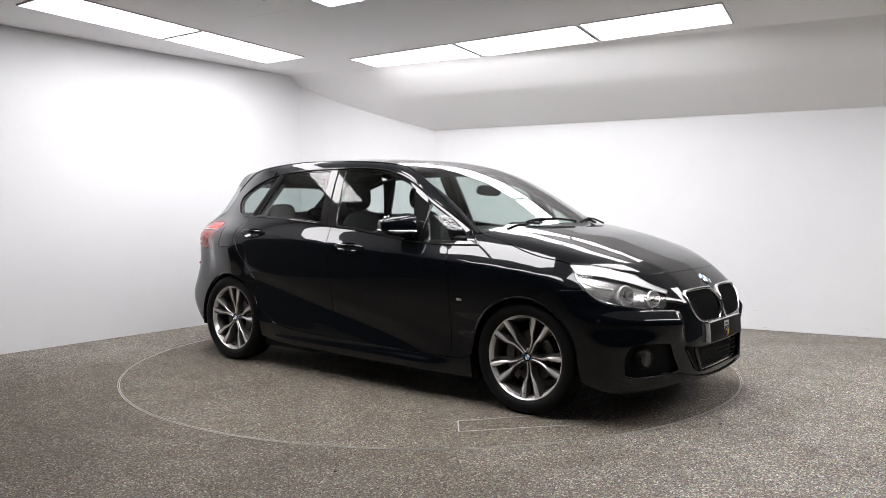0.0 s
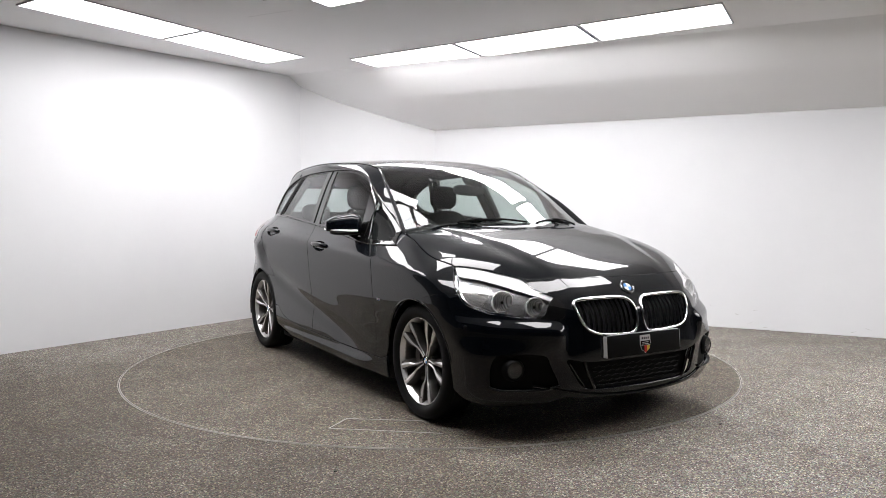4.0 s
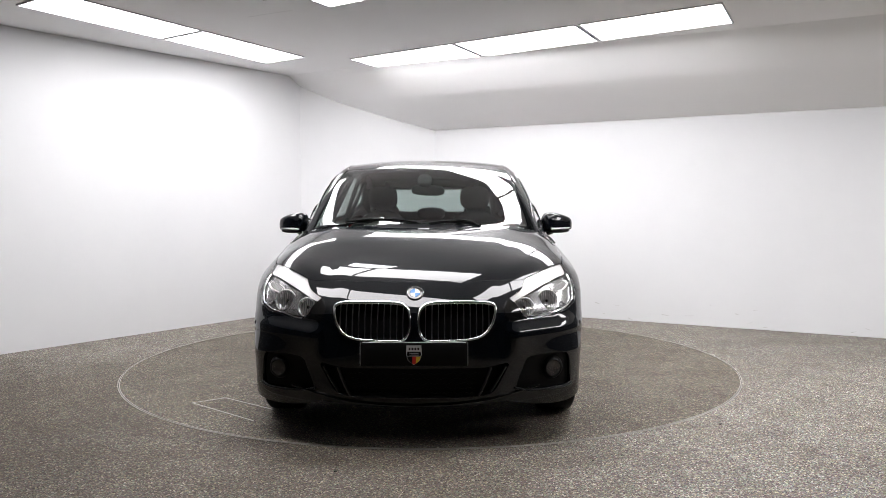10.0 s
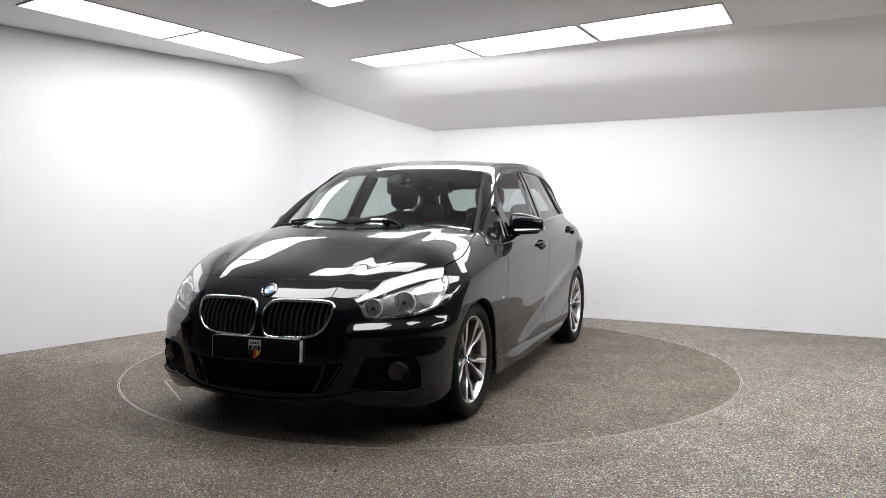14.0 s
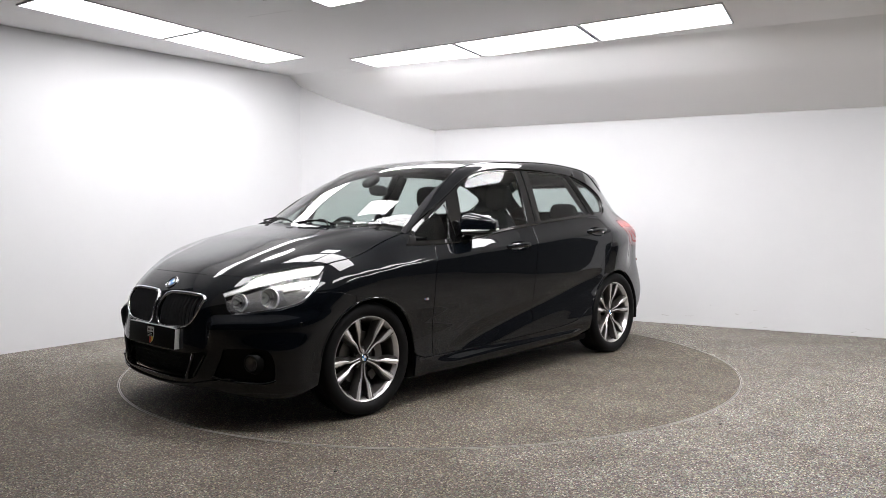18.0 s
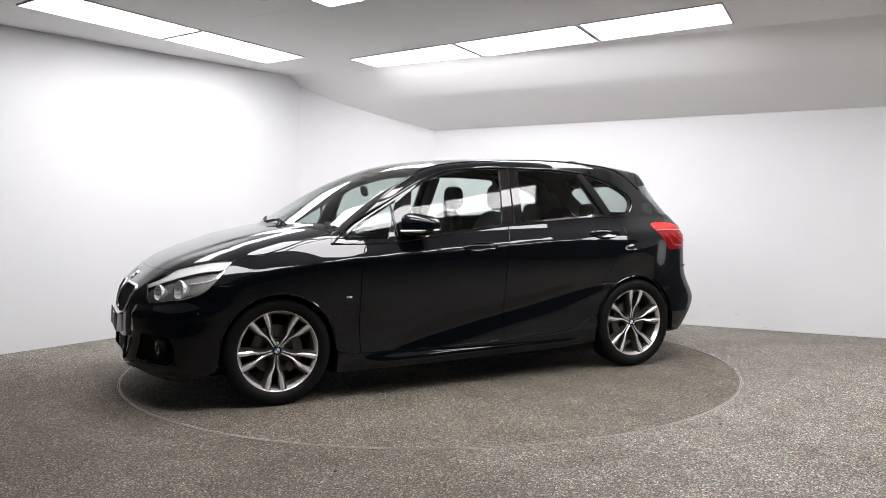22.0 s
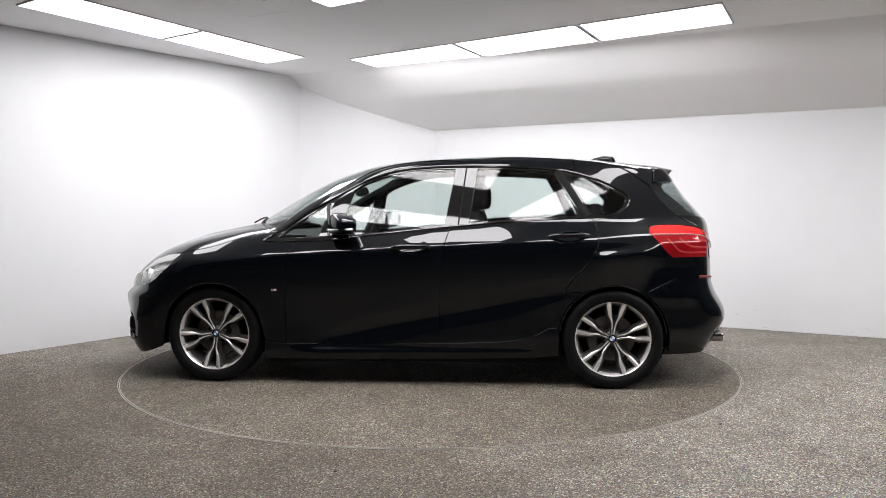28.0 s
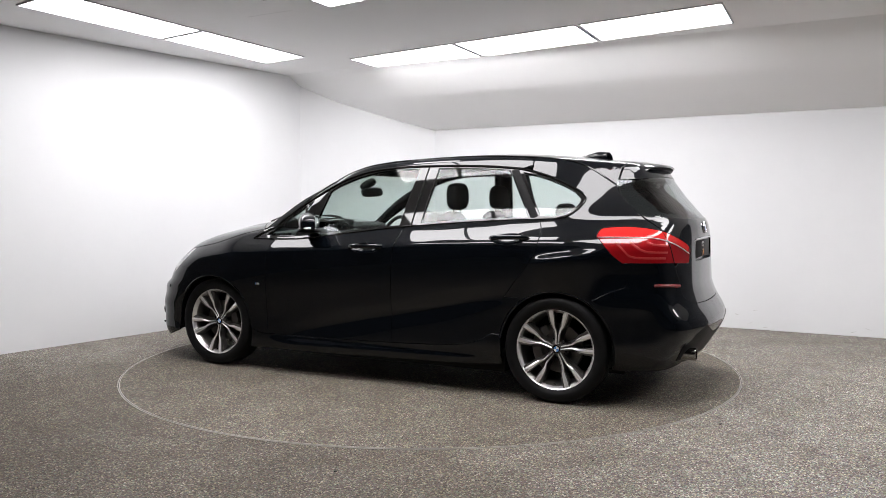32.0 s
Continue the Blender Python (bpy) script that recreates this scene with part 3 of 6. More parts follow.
def blob(size, power=2.6, rings=14, segs=24):
    """A soft box (superellipsoid) of full size (x, y, z)."""
    bm = bmesh.new()
    f = lambda v: math.copysign(abs(v) ** (2 / power), v)
    rows = []
    for i in range(1, rings):
        a = math.pi * i / rings - math.pi / 2
        rows.append([bm.verts.new((size[0] / 2 * f(math.cos(a)) * f(math.cos(b)), size[1] / 2 * f(math.cos(a)) * f(math.sin(b)), size[2] / 2 * f(math.sin(a))))
                     for b in (2 * math.pi * k / segs for k in range(segs))])
    for a, b in zip(rows, rows[1:]):
        for k in range(segs):
            bm.faces.new((a[k], a[(k + 1) % segs], b[(k + 1) % segs], b[k]))
    lo, hi = bm.verts.new((0, 0, -size[2] / 2)), bm.verts.new((0, 0, size[2] / 2))
    for k in range(segs):
        bm.faces.new((lo, rows[0][(k + 1) % segs], rows[0][k]))
        bm.faces.new((hi, rows[-1][k], rows[-1][(k + 1) % segs]))
    return bm


def moved(bm, m):
    bmesh.ops.transform(bm, matrix=m, verts=bm.verts)
    return bm


def merge(*bms):
    out = bms[0]
    for b in bms[1:]:
        me = bpy.data.meshes.new("tmp")
        b.to_mesh(me)
        b.free()
        out.from_mesh(me)
        bpy.data.meshes.remove(me)
    return out


def box(x0, x1, y0, y1, z0, z1, bevel=0.0, seg=2):
    bm = bmesh.new()
    bmesh.ops.create_cube(bm, size=1, matrix=Matrix.Translation(((x0 + x1) / 2, (y0 + y1) / 2, (z0 + z1) / 2)) @ Matrix.Diagonal((x1 - x0, y1 - y0, z1 - z0, 1)))
    if bevel:
        bmesh.ops.bevel(bm, geom=bm.edges[:], offset=bevel, segments=seg, affect="EDGES", profile=0.5)
    return bm


# ---- car materials ----
M_PAINT = mat("black_car_paint", (0.0018, 0.0026, 0.0040), 0.3, spec=0.03, coat=0.88)
bsdf(M_PAINT).inputs["Coat IOR"].default_value = 1.5
M_SLAT = mat("satin_black_slat", (0.035, 0.035, 0.037), 0.28, 0.3, spec=0.5)
M_GLOSS = mat("gloss_black_trim", (0.005, 0.005, 0.005), 0.06, spec=0.35, coat=0.4)
M_MATTE = mat("matte_black_plastic", (0.005, 0.005, 0.005), 0.5, spec=0.1)
_n = noise_tex(M_MATTE, coords(M_MATTE), 400, 2)
bump(M_MATTE, _n.outputs["Fac"], 0.15, 0.001)
M_RUBBER = mat("tyre_rubber", (0.006, 0.006, 0.0063), 0.55, spec=0.14)
M_CHROME = mat("chrome", (0.78, 0.78, 0.80), 0.08, 1.0)
M_ALLOY = mat("machined_alloy", (0.72, 0.70, 0.68), 0.24, 0.62)
_n = noise_tex(M_ALLOY, coords(M_ALLOY), 35, 5)
wire(M_ALLOY, ramp(M_ALLOY, _n.outputs["Fac"], [(0.3, (0.86, 0.85, 0.84)), (0.7, (0.98, 0.97, 0.96))]).outputs[0], bsdf(M_ALLOY).inputs["Base Color"])
M_ALLOYDARK = mat("painted_dark_alloy", (0.085, 0.08, 0.077), 0.38, 0.6)
M_ALLOYGREY = mat("grey_alloy_flank", (0.07, 0.066, 0.063), 0.35, 0.6)
M_BARREL = mat("wheel_barrel", (0.15, 0.142, 0.135), 0.42, 0.7)
M_DISCBRAKE = mat("brake_disc_steel", (0.11, 0.105, 0.10), 0.42, 0.9)
M_REFLECT = mat("silver_with_flute_shading", (0.95, 0.95, 0.96), 0.3, 0.35)
# bands put the bright and dark of the flutes into the silver's colour
_w = node(M_REFLECT, "ShaderNodeTexWave", Scale=30.0, Distortion=2.5)
_w.bands_direction = "Y"
_w.inputs["Detail"].default_value = 2.0
wire(M_REFLECT, coords(M_REFLECT), _w.inputs["Vector"])
wire(M_REFLECT, ramp(M_REFLECT, _w.outputs["Fac"], [(0.10, (0.42, 0.42, 0.43)), (0.40, (0.92, 0.92, 0.93)), (1.0, (1.0, 1.0, 1.0))]).outputs[0], bsdf(M_REFLECT).inputs["Base Color"])
bump(M_REFLECT, _w.outputs["Fac"], 0.7, 0.004)
M_FOGLENS = mat("frosted_fog_reflector", (0.10, 0.098, 0.095), 0.16, 0.6)
M_BROW = mat("satin_silver_brow", (0.85, 0.85, 0.85), 0.35, 0.25)
M_BEZEL = mat("dark_chromed_lamp_housing", (0.42, 0.42, 0.426), 0.22, 0.75)
M_WHITE = mat("white_enamel", (0.78, 0.78, 0.78), 0.3)
M_BLUE = mat("blue_enamel", (0.06, 0.22, 0.55), 0.3)
M_SMOKED = mat("smoky_chrome", (0.62, 0.62, 0.61), 0.2, 0.75)
M_PIPE = mat("sooty_chrome", (0.34, 0.33, 0.32), 0.18, 1.0)
M_SILVER = mat("silver_paint", (0.62, 0.62, 0.63), 0.35, 0.3)
M_RED = mat("red_stripe", (0.55, 0.03, 0.02), 0.4)
M_YELLOW = mat("yellow_stripe", (0.75, 0.50, 0.05), 0.4)
M_AMBER = mat("dull_amber_lens", (0.20, 0.075, 0.03), 0.15, coat=0.5)
M_CLOTH = mat("anthracite_cloth", (0.022, 0.022, 0.024), 0.85, spec=0.2)
_n = noise_tex(M_CLOTH, coords(M_CLOTH), 250, 3)
wire(M_CLOTH, ramp(M_CLOTH, _n.outputs["Fac"], [(0.35, (0.014, 0.014, 0.015)), (0.65, (0.032, 0.032, 0.034))]).outputs[0], bsdf(M_CLOTH).inputs["Base Color"])
M_LINER = mat("headliner_anthracite", (0.03, 0.03, 0.032), 0.9, spec=0.1)
M_CABIN = mat("cabin_plastic", (0.018, 0.018, 0.019), 0.6, spec=0.3)


def glass(name, tint, floor_gloss=0.06, gain=0.9, power=3.2, rough=0.0):
    """Tinted sheet glass: clear straight on, mirror-like at a slant."""
    m = bpy.data.materials.new(name)
    m.use_nodes = True
    nt = m.node_tree
    nt.nodes.remove(nt.nodes["Principled BSDF"])
    lw = nt.nodes.new("ShaderNodeLayerWeight")
    lw.inputs[0].default_value = 0.5
    pw = nt.nodes.new("ShaderNodeMath")
    pw.operation, pw.inputs[1].default_value = "POWER", power
    ad = nt.nodes.new("ShaderNodeMath")
    ad.operation, ad.inputs[1].default_value, ad.inputs[2].default_value = "MULTIPLY_ADD", gain, floor_gloss
    tr, gl, mx = nt.nodes.new("ShaderNodeBsdfTransparent"), nt.nodes.new("ShaderNodeBsdfGlossy"), nt.nodes.new("ShaderNodeMixShader")
    tr.inputs[0].default_value = (*tint, 1)
    gl.inputs["Roughness"].default_value = rough
    nt.links.new(lw.outputs["Facing"], pw.inputs[0])
    nt.links.new(pw.outputs[0], ad.inputs[0])
    nt.links.new(ad.outputs[0], mx.inputs[0])
    nt.links.new(tr.outputs[0], mx.inputs[1])
    nt.links.new(gl.outputs[0], mx.inputs[2])
    nt.links.new(mx.outputs[0], nt.nodes["Material Output"].inputs[0])
    return m


M_GLASS = glass("window_glass", (0.79, 0.85, 0.83), 0.045, power=4.2)
M_SCREEN = glass("windscreen_glass", (0.66, 0.74, 0.71), 0.055)
M_REARGLASS = glass("rear_window_glass", (0.56, 0.62, 0.61), 0.055)
M_LAMPGLASS = glass("clear_lamp_cover", (0.95, 0.95, 0.95), 0.04, 0.7)
M_REDUPPER = mat("bright_red_upper_lens", (0.52, 0.016, 0.015), 0.12, spec=0.3, coat=0.3)
M_REDLENS = mat("red_lamp_lens", (0.26, 0.005, 0.008), 0.08, spec=0.4, coat=0.4)
M_REDDARK = mat("dim_red_reflector", (0.14, 0.005, 0.007), 0.4, coat=0.1)
M_REDLENS2 = mat("bright_red_lamp_band", (0.36, 0.010, 0.010), 0.45, coat=0.1)

# ---- car: outlines in metres (side view x, z unless said) ----
WHEEL_X, WHEEL_Z, ARCH = 1.335, 0.325, 0.347
car = new("car")
tagged(car, "glossy black five-door family car with alloy wheels on a turntable", "car")

BELT_LINE = [(0.989, 0.958), (0.78, 0.956), (0.583, 0.961), (0.468, 0.972), (0.09, 1.017), (-0.274, 1.056), (-0.657, 1.087), (-1.023, 1.107), (-1.205, 1.113), (-1.31, 1.116)]
QTR_END = [(-1.31, 1.116), (-1.375, 1.134), (-1.43, 1.18), (-1.458, 1.228), (-1.437, 1.268), (-1.358, 1.314), (-1.251, 1.364), (-1.141, 1.401), (-1.03, 1.428)]
RAIL_LINE = [(-1.03, 1.428), (-0.85, 1.445), (-0.65, 1.454), (-0.38, 1.459), (-0.114, 1.453), (0.121, 1.426), (0.314, 1.363), (0.507, 1.261), (0.707, 1.146), (0.886, 1.032), (0.989, 0.958)]
belt3, qtr3, rail3 = (curve3(c, SIDE) for c in (BELT_LINE, QTR_END, RAIL_LINE))

# bonnet edge, in plan: from the nose round the lamp to the foot of the pillar
HOOD_FRONT = [(1.992, 0.0), (1.988, 0.2), (1.978, 0.325), (1.945, 0.440), (1.905, 0.535), (1.846, 0.597), (1.76, 0.672), (1.66, 0.748), (1.585, 0.795)]
HOOD_SIDE = [(1.585, 0.795), (1.44, 0.815), (1.28, 0.806), (1.083, 0.768), (0.96, 0.742)]
COWL = [(0.96, 0.742), (1.02, 0.66), (1.12, 0.48), (1.185, 0.25), (1.205, 0.0)]
hood_front3, hood_side3, cowl3 = (curve3(c, TOP) for c in (HOOD_FRONT, HOOD_SIDE, COWL))
# windscreen and roof edge, in plan
SCREEN_SIDE = [(0.96, 0.742), (0.80, 0.712), (0.60, 0.665), (0.40, 0.612), (0.235, 0.566)]
HEADER = [(0.235, 0.566), (0.33, 0.42), (0.42, 0.22), (0.45, 0.0)]
ROOF_SIDE = [(0.235, 0.566), (0.0, 0.575), (-0.4, 0.580), (-0.9, 0.572), (-1.3, 0.558), (-1.62, 0.545)]
screen_side3, header3, roof_side3 = (curve3(c, TOP) for c in (SCREEN_SIDE, HEADER, ROOF_SIDE))
m3 = lambda c: c[::-1] * np.array([1, -1, 1])


def ring2(fr, *curves):
    return np.vstack([flat(c, fr) for c in curves])


def build_top():
    sheet("bonnet", patch(ring2(TOP, hood_front3, hood_side3, cowl3, m3(cowl3), m3(hood_side3), m3(hood_front3)), TOP, spacing=0.03), M_PAINT, car, "glossy black bonnet reflecting the ceiling lights")
    ws = patch(ring2(TOP, cowl3[::-1], screen_side3, header3, m3(header3), m3(screen_side3), m3(cowl3[::-1])), TOP, gap=0.004, spacing=0.03, rim=0.005)
    sheet("windscreen", ws, M_SCREEN, car, "large raked clear windscreen")
    back = curve3([(-1.62, 0.545), (-1.66, 0.35), (-1.68, 0.0)], TOP)
    sheet("roof", patch(ring2(TOP, header3[::-1], roof_side3, back, m3(back), m3(roof_side3), m3(header3[::-1])), TOP, spacing=0.035), M_PAINT, car)
    sheet("headliner", patch(ring2(TOP, header3[::-1], roof_side3, back, m3(back), m3(roof_side3), m3(header3[::-1])), TOP, spacing=0.08, level=-0.03, rim=0), M_LINER, car)


# doors
DOOR_FRONT = [(0.765, 0.956), (0.80, 0.90), (0.818, 0.80), (0.826, 0.66), (0.832, 0.46), (0.826, 0.275)]
SPLIT = [(-0.274, 1.056), (-0.250, 0.975), (-0.232, 0.90), (-0.217, 0.77), (-0.207, 0.543), (-0.206, 0.288)]
DOOR_REAR = [(-1.196, 1.113), (-1.224, 1.064), (-1.237, 1.01), (-1.228, 0.938), (-1.182, 0.847), (-1.094, 0.737), (-1.012, 0.630)]
DOOR_LOW = [(0.826, 0.275), (0.4, 0.275), (-0.206, 0.288), (-0.6, 0.305), (-0.80, 0.335), (-0.93, 0.40)]
SILL_LOW = [(0.985, 0.165), (0.5, 0.172), (-0.3, 0.182), (-0.75, 0.192), (-0.988, 0.205)]


def cut(c, x0, x1):
    """The stretch of a polyline between two x values."""
    c = np.asarray(c)
    lo, hi = min(x0, x1), max(x0, x1)
    k = c[(c[:, 0] > lo + 1e-4) & (c[:, 0] < hi - 1e-4)]
    o = np.argsort(c[:, 0])
    ends = [np.array([v, np.interp(v, c[o, 0], c[o, 1])]) for v in (x0, x1)]
    k = k[np.argsort(k[:, 0])]
    if x0 > x1:
        k = k[::-1]
    return np.vstack([ends[0][None], k, ends[1][None]])


BELT2, RAIL2, LOW2 = flat(belt3, SIDE), flat(rail3, SIDE), catmull(DOOR_LOW)


def grip_outline(x, z):
    """The oval finger recess behind a door handle, in side view."""
    return np.array([(x + 0.108 * math.cos(a), z - 0.004 * math.cos(a) + (0.036 if math.sin(a) < 0 else 0.030) * math.sin(a)) for a in np.linspace(0, 2 * math.pi, 36, endpoint=False)])


def handle(x, z, side):
    """A pull handle: a dished recess in the door skin and a bar across it."""
    rim = grip_outline(x, z)
    mid = np.array([x, z])
    bm = bmesh.new()
    rows = []
    for f, deep in ((1.0, 0.0), (0.93, 0.010), (0.80, 0.022), (0.55, 0.031), (0.25, 0.034)):
        q = mid + (rim - mid) * f
        p = lift(q, SIDE)
        rows.append([bm.verts.new((v[0], v[1] - deep, v[2])) for v in p])
    for a, b in zip(rows, rows[1:]):
        for i in range(len(a)):
            bm.faces.new((a[i], a[(i + 1) % len(a)], b[(i + 1) % len(a)], b[i]))
    bm.faces.new(rows[-1])
    y = float(lift(np.array([[x, z]]), SIDE)[0, 1])
    path = [(0.124, -0.004, 0.000), (0.110, 0.006, 0.003), (0.085, 0.016, 0.007), (0.04, 0.024, 0.010), (-0.03, 0.025, 0.011), (-0.085, 0.017, 0.011), (-0.110, 0.007, 0.009), (-0.124, -0.004, 0.008)]
    bar = tube(catmull([(x + a, y + b, z + c) for a, b, c in path], 0.012), 0.0105, 12, flat_z=1.45)
    return (bm, bar) if side > 0 else (reflect_bm(bm), reflect_bm(bar))


def build_roof_trim():
    c = np.vstack([roof_side3[::-1][:-1], screen_side3[::-1]])
    strip_curve(c, 0.001, 0.005, "roof_moulding", M_GLOSS, (car, car), label="slim gloss black roof moulding")
    for s in (1, -1):
        # black printed edge of the windscreen
        a = screen_side3 * np.array([1, s, 1])
        mesh_rows = [a - form_normals(a) * 0.009, a * np.array([1, 0, 1]) + np.array([0, 1, 0]) * (a[:, 1:2] - s * 0.022) - np.array([0, 0, 0.004])]
        bm = bmesh.new()
        r = [[bm.verts.new(tuple(v)) for v in row] for row in mesh_rows]
        for i in range(len(a) - 1):
            bm.faces.new((r[0][i], r[0][i + 1], r[1][i + 1], r[1][i]))
        part("screen_border", bm, M_MATTE, car)


def build_doors():
    fd_top = cut(BELT2, -0.274, 0.765)
    front = np.vstack([fd_top, catmull(DOOR_FRONT), cut(LOW2, 0.826, -0.206), catmull(SPLIT)[::-1]])
    arch = np.array([p for p in arc(-WHEEL_X, WHEEL_Z, ARCH + 0.012, 0, 90, 60) if 0.40 < p[1] < 0.632])[::-1]
    rear = np.vstack([cut(BELT2, -1.196, -0.274), catmull(SPLIT), cut(LOW2, -0.206, -0.93), arch[::-1], catmull(DOOR_REAR)[::-1]])
    for nm, outline, hx, hz in (("front_door", front, -0.02, 0.915), ("rear_door", rear, -1.045, 0.990)):
        pt = patch(outline, SIDE, holes=[grip_outline(hx, hz)], spacing=0.022)
        card = patch(inset(tidy(outline), 0.02), SIDE, spacing=0.06, level=-0.065, rim=0)
        doors = both(nm, pt, M_PAINT, (car, car), "glossy black door panel with a soft shoulder crease")
        for d, s in zip(doors, (1, -1)):
            sheet("door_card", card if s > 0 else mirrored(card), M_CABIN, d)
            cup, bar = handle(hx, hz, s)
            part("handle_cup", cup, M_PAINT, d)
            part("handle", bar, M_PAINT, d, "black pull handle with a bright underside")
    return None


def strip_curve(c3, offset, r, name, material, parents, flat_z=1.0, sides=8, label="", up=(0, 0, 1)):
    """A thin moulding laid along a curve on the form, both sides."""
    n = form_normals(c3)
    pth = c3 + n * offset
    for s, par in zip((1, -1), parents):
        bm = tube(pth, r, sides, flat_z=flat_z, up=up)
        part(name, bm if s > 0 else reflect_bm(bm), material, par, label)


# window panes, side view
FG_TOP = [(0.395, 1.300), (0.30, 1.350), (0.121, 1.408), (-0.06, 1.437), (-0.30, 1.444)]
RG_TOP = [(-0.445, 1.444), (-0.65, 1.440), (-0.85, 1.431), (-0.955, 1.421)]
PANE_QTR = [(-1.045, 1.408), (-1.14, 1.382), (-1.25, 1.347), (-1.36, 1.297), (-1.418, 1.255), (-1.432, 1.225), (-1.41, 1.185), (-1.365, 1.148), (-1.30, 1.132), (-1.20, 1.130)]


def side_terms(v):
    return np.stack([np.ones(len(v)), v[:, 0], v[:, 2], v[:, 0] ** 2, v[:, 2] ** 2, v[:, 0] * v[:, 2]], 1)


def even_normals(data, bow, keep=None, fore=9.0):
    """Gives a window pane or pillar the even, gently bowed normals of one drawn sheet; its points stay. bow: the sheet's coefficients. keep: how many leading points are changed."""
    p, f, n = data
    keep = len(p) if keep is None else keep
    q = p[:keep]
    dx = bow[1] + 2 * bow[3] * q[:, 0] + bow[5] * q[:, 2]
    dz = bow[2] + 2 * bow[4] * q[:, 2] + bow[5] * q[:, 0]
    w = np.stack([-dx, np.ones(len(q)), -dz], 1)
    w = w / np.linalg.norm(w, axis=1)[:, None]
    n = n.copy()
    mix = ease((fore - q[:, 0]) / 0.12)[:, None]
    n[:keep] = w * mix + n[:keep] * (1 - mix)
    return p, f, n


def build_windows():
    bl = lambda x0, x1, up: cut(BELT2, x0, x1) + np.array([0, up])
    tri_pane = np.vstack([catmull([(0.90, 0.978), (0.615, 0.982)]), catmull([(0.615, 0.982), (0.515, 1.236)]), catmull([(0.515, 1.236), (0.70, 1.130), (0.84, 1.034), (0.90, 0.978)])])
    fg = np.vstack([catmull(FG_TOP), catmull([(-0.30, 1.444), (-0.235, 1.064)]), bl(-0.235, 0.478, 0.012), catmull([(0.478, 0.984), (0.395, 1.300)])])
    rg = np.vstack([catmull(RG_TOP), catmull([(-0.955, 1.421), (-1.128, 1.123)]), bl(-1.128, -0.392, 0.012), catmull([(-0.392, 1.078), (-0.445, 1.444)])])
    qg = np.vstack([catmull(PANE_QTR), catmull([(-1.20, 1.130), (-1.045, 1.408)])])
    opening = np.vstack([BELT2, flat(qtr3, SIDE), RAIL2])
    surround = patch(opening, SIDE, holes=[tri_pane, fg, rg, qg], gap=0.0, spacing=0.014, rim=0.02, level=-0.004)
    plain = patch(opening, SIDE, holes=[tri_pane, fg, rg, qg], gap=0.0, spacing=0.014, rim=0.0, level=-0.004)
    q = patch(opening, SIDE, gap=0.01, spacing=0.03, rim=0.0)[0]
    q = q[(q[:, 2] > 1.02) & (q[:, 2] < 1.37) & (q[:, 0] < 0.55)]
    bow = np.linalg.lstsq(side_terms(q), q[:, 1], rcond=None)[0]
    surround = even_normals(surround, bow, len(plain[0]), 0.40)
    frames = both("window_surround", surround, M_GLOSS, (car, car), "gloss black window surround and pillars")
    for nm, o in (("front_quarter_glass", tri_pane), ("front_door_glass", fg), ("rear_door_glass", rg), ("rear_quarter_glass", qg)):
        pane = patch(o, SIDE, gap=-0.004, spacing=0.04, rim=0.0, level=-0.010)
        both(nm, even_normals(pane, bow), M_GLASS, frames, "lightly tinted side window glass")
    # dark rubber bar at the rear door's slanted edge, flush trims at the belt and the rail
    strip_curve(lift(catmull([(-0.985, 1.425), (-1.168, 1.122)]), SIDE), -0.001, 0.024, "pillar_trim", M_MATTE, frames, flat_z=0.16, up=(0, 1, 0.45))
    strip_curve(lift(catmull([(-0.37, 1.452), (-0.325, 1.068)]), SIDE), -0.003, 0.005, "pillar_gap", M_MATTE, frames)
    strip_curve(lift(catmull([(0.565, 1.20), (0.545, 1.0)]), SIDE), -0.002, 0.010, "corner_bar", M_GLOSS, frames, flat_z=0.5)
    strip_curve(belt3, 0.002, 0.0055, "belt_moulding", M_GLOSS, (car, car), label="gloss black waist moulding")
    strip_curve(np.vstack([qtr3, rail3]), 0.002, 0.006, "window_moulding", M_GLOSS, (car, car), label="gloss black moulding round the side windows")


# headlamp outline
lw = np.array(LAMP_F[2])
hood_rear = hood_front3[hood_front3[:, 0] < 1.885][::-1]
hl_top3 = np.vstack([hood_rear[:-1], drop(catmull([tuple(hood_rear[-1]), (1.945, 0.530, 0.762), (2.02, 0.466, 0.727), (2.074, 0.440, 0.684)]), lw)])
hl_in3 = drop(catmull([(2.074, 0.440, 0.684), (2.088, 0.448, 0.645), (2.085, 0.474, 0.618)]), lw)
hl_low3 = drop(catmull([(2.085, 0.474, 0.618), (2.0, 0.612, 0.623), (1.955, 0.667, 0.629), (1.865, 0.768, 0.643)]), lw)
hl_out3 = drop(catmull([(1.865, 0.768, 0.643), (1.768, 0.828, 0.674), (1.693, 0.835, 0.724), (1.643, 0.826, 0.778), (1.612, 0.808, 0.822), tuple(hood_front3[-1])]), lw)
bump_f3 = curve3([(1.70, 0.733), (1.60, 0.728), (1.52, 0.712), (1.46, 0.698)], SIDE)


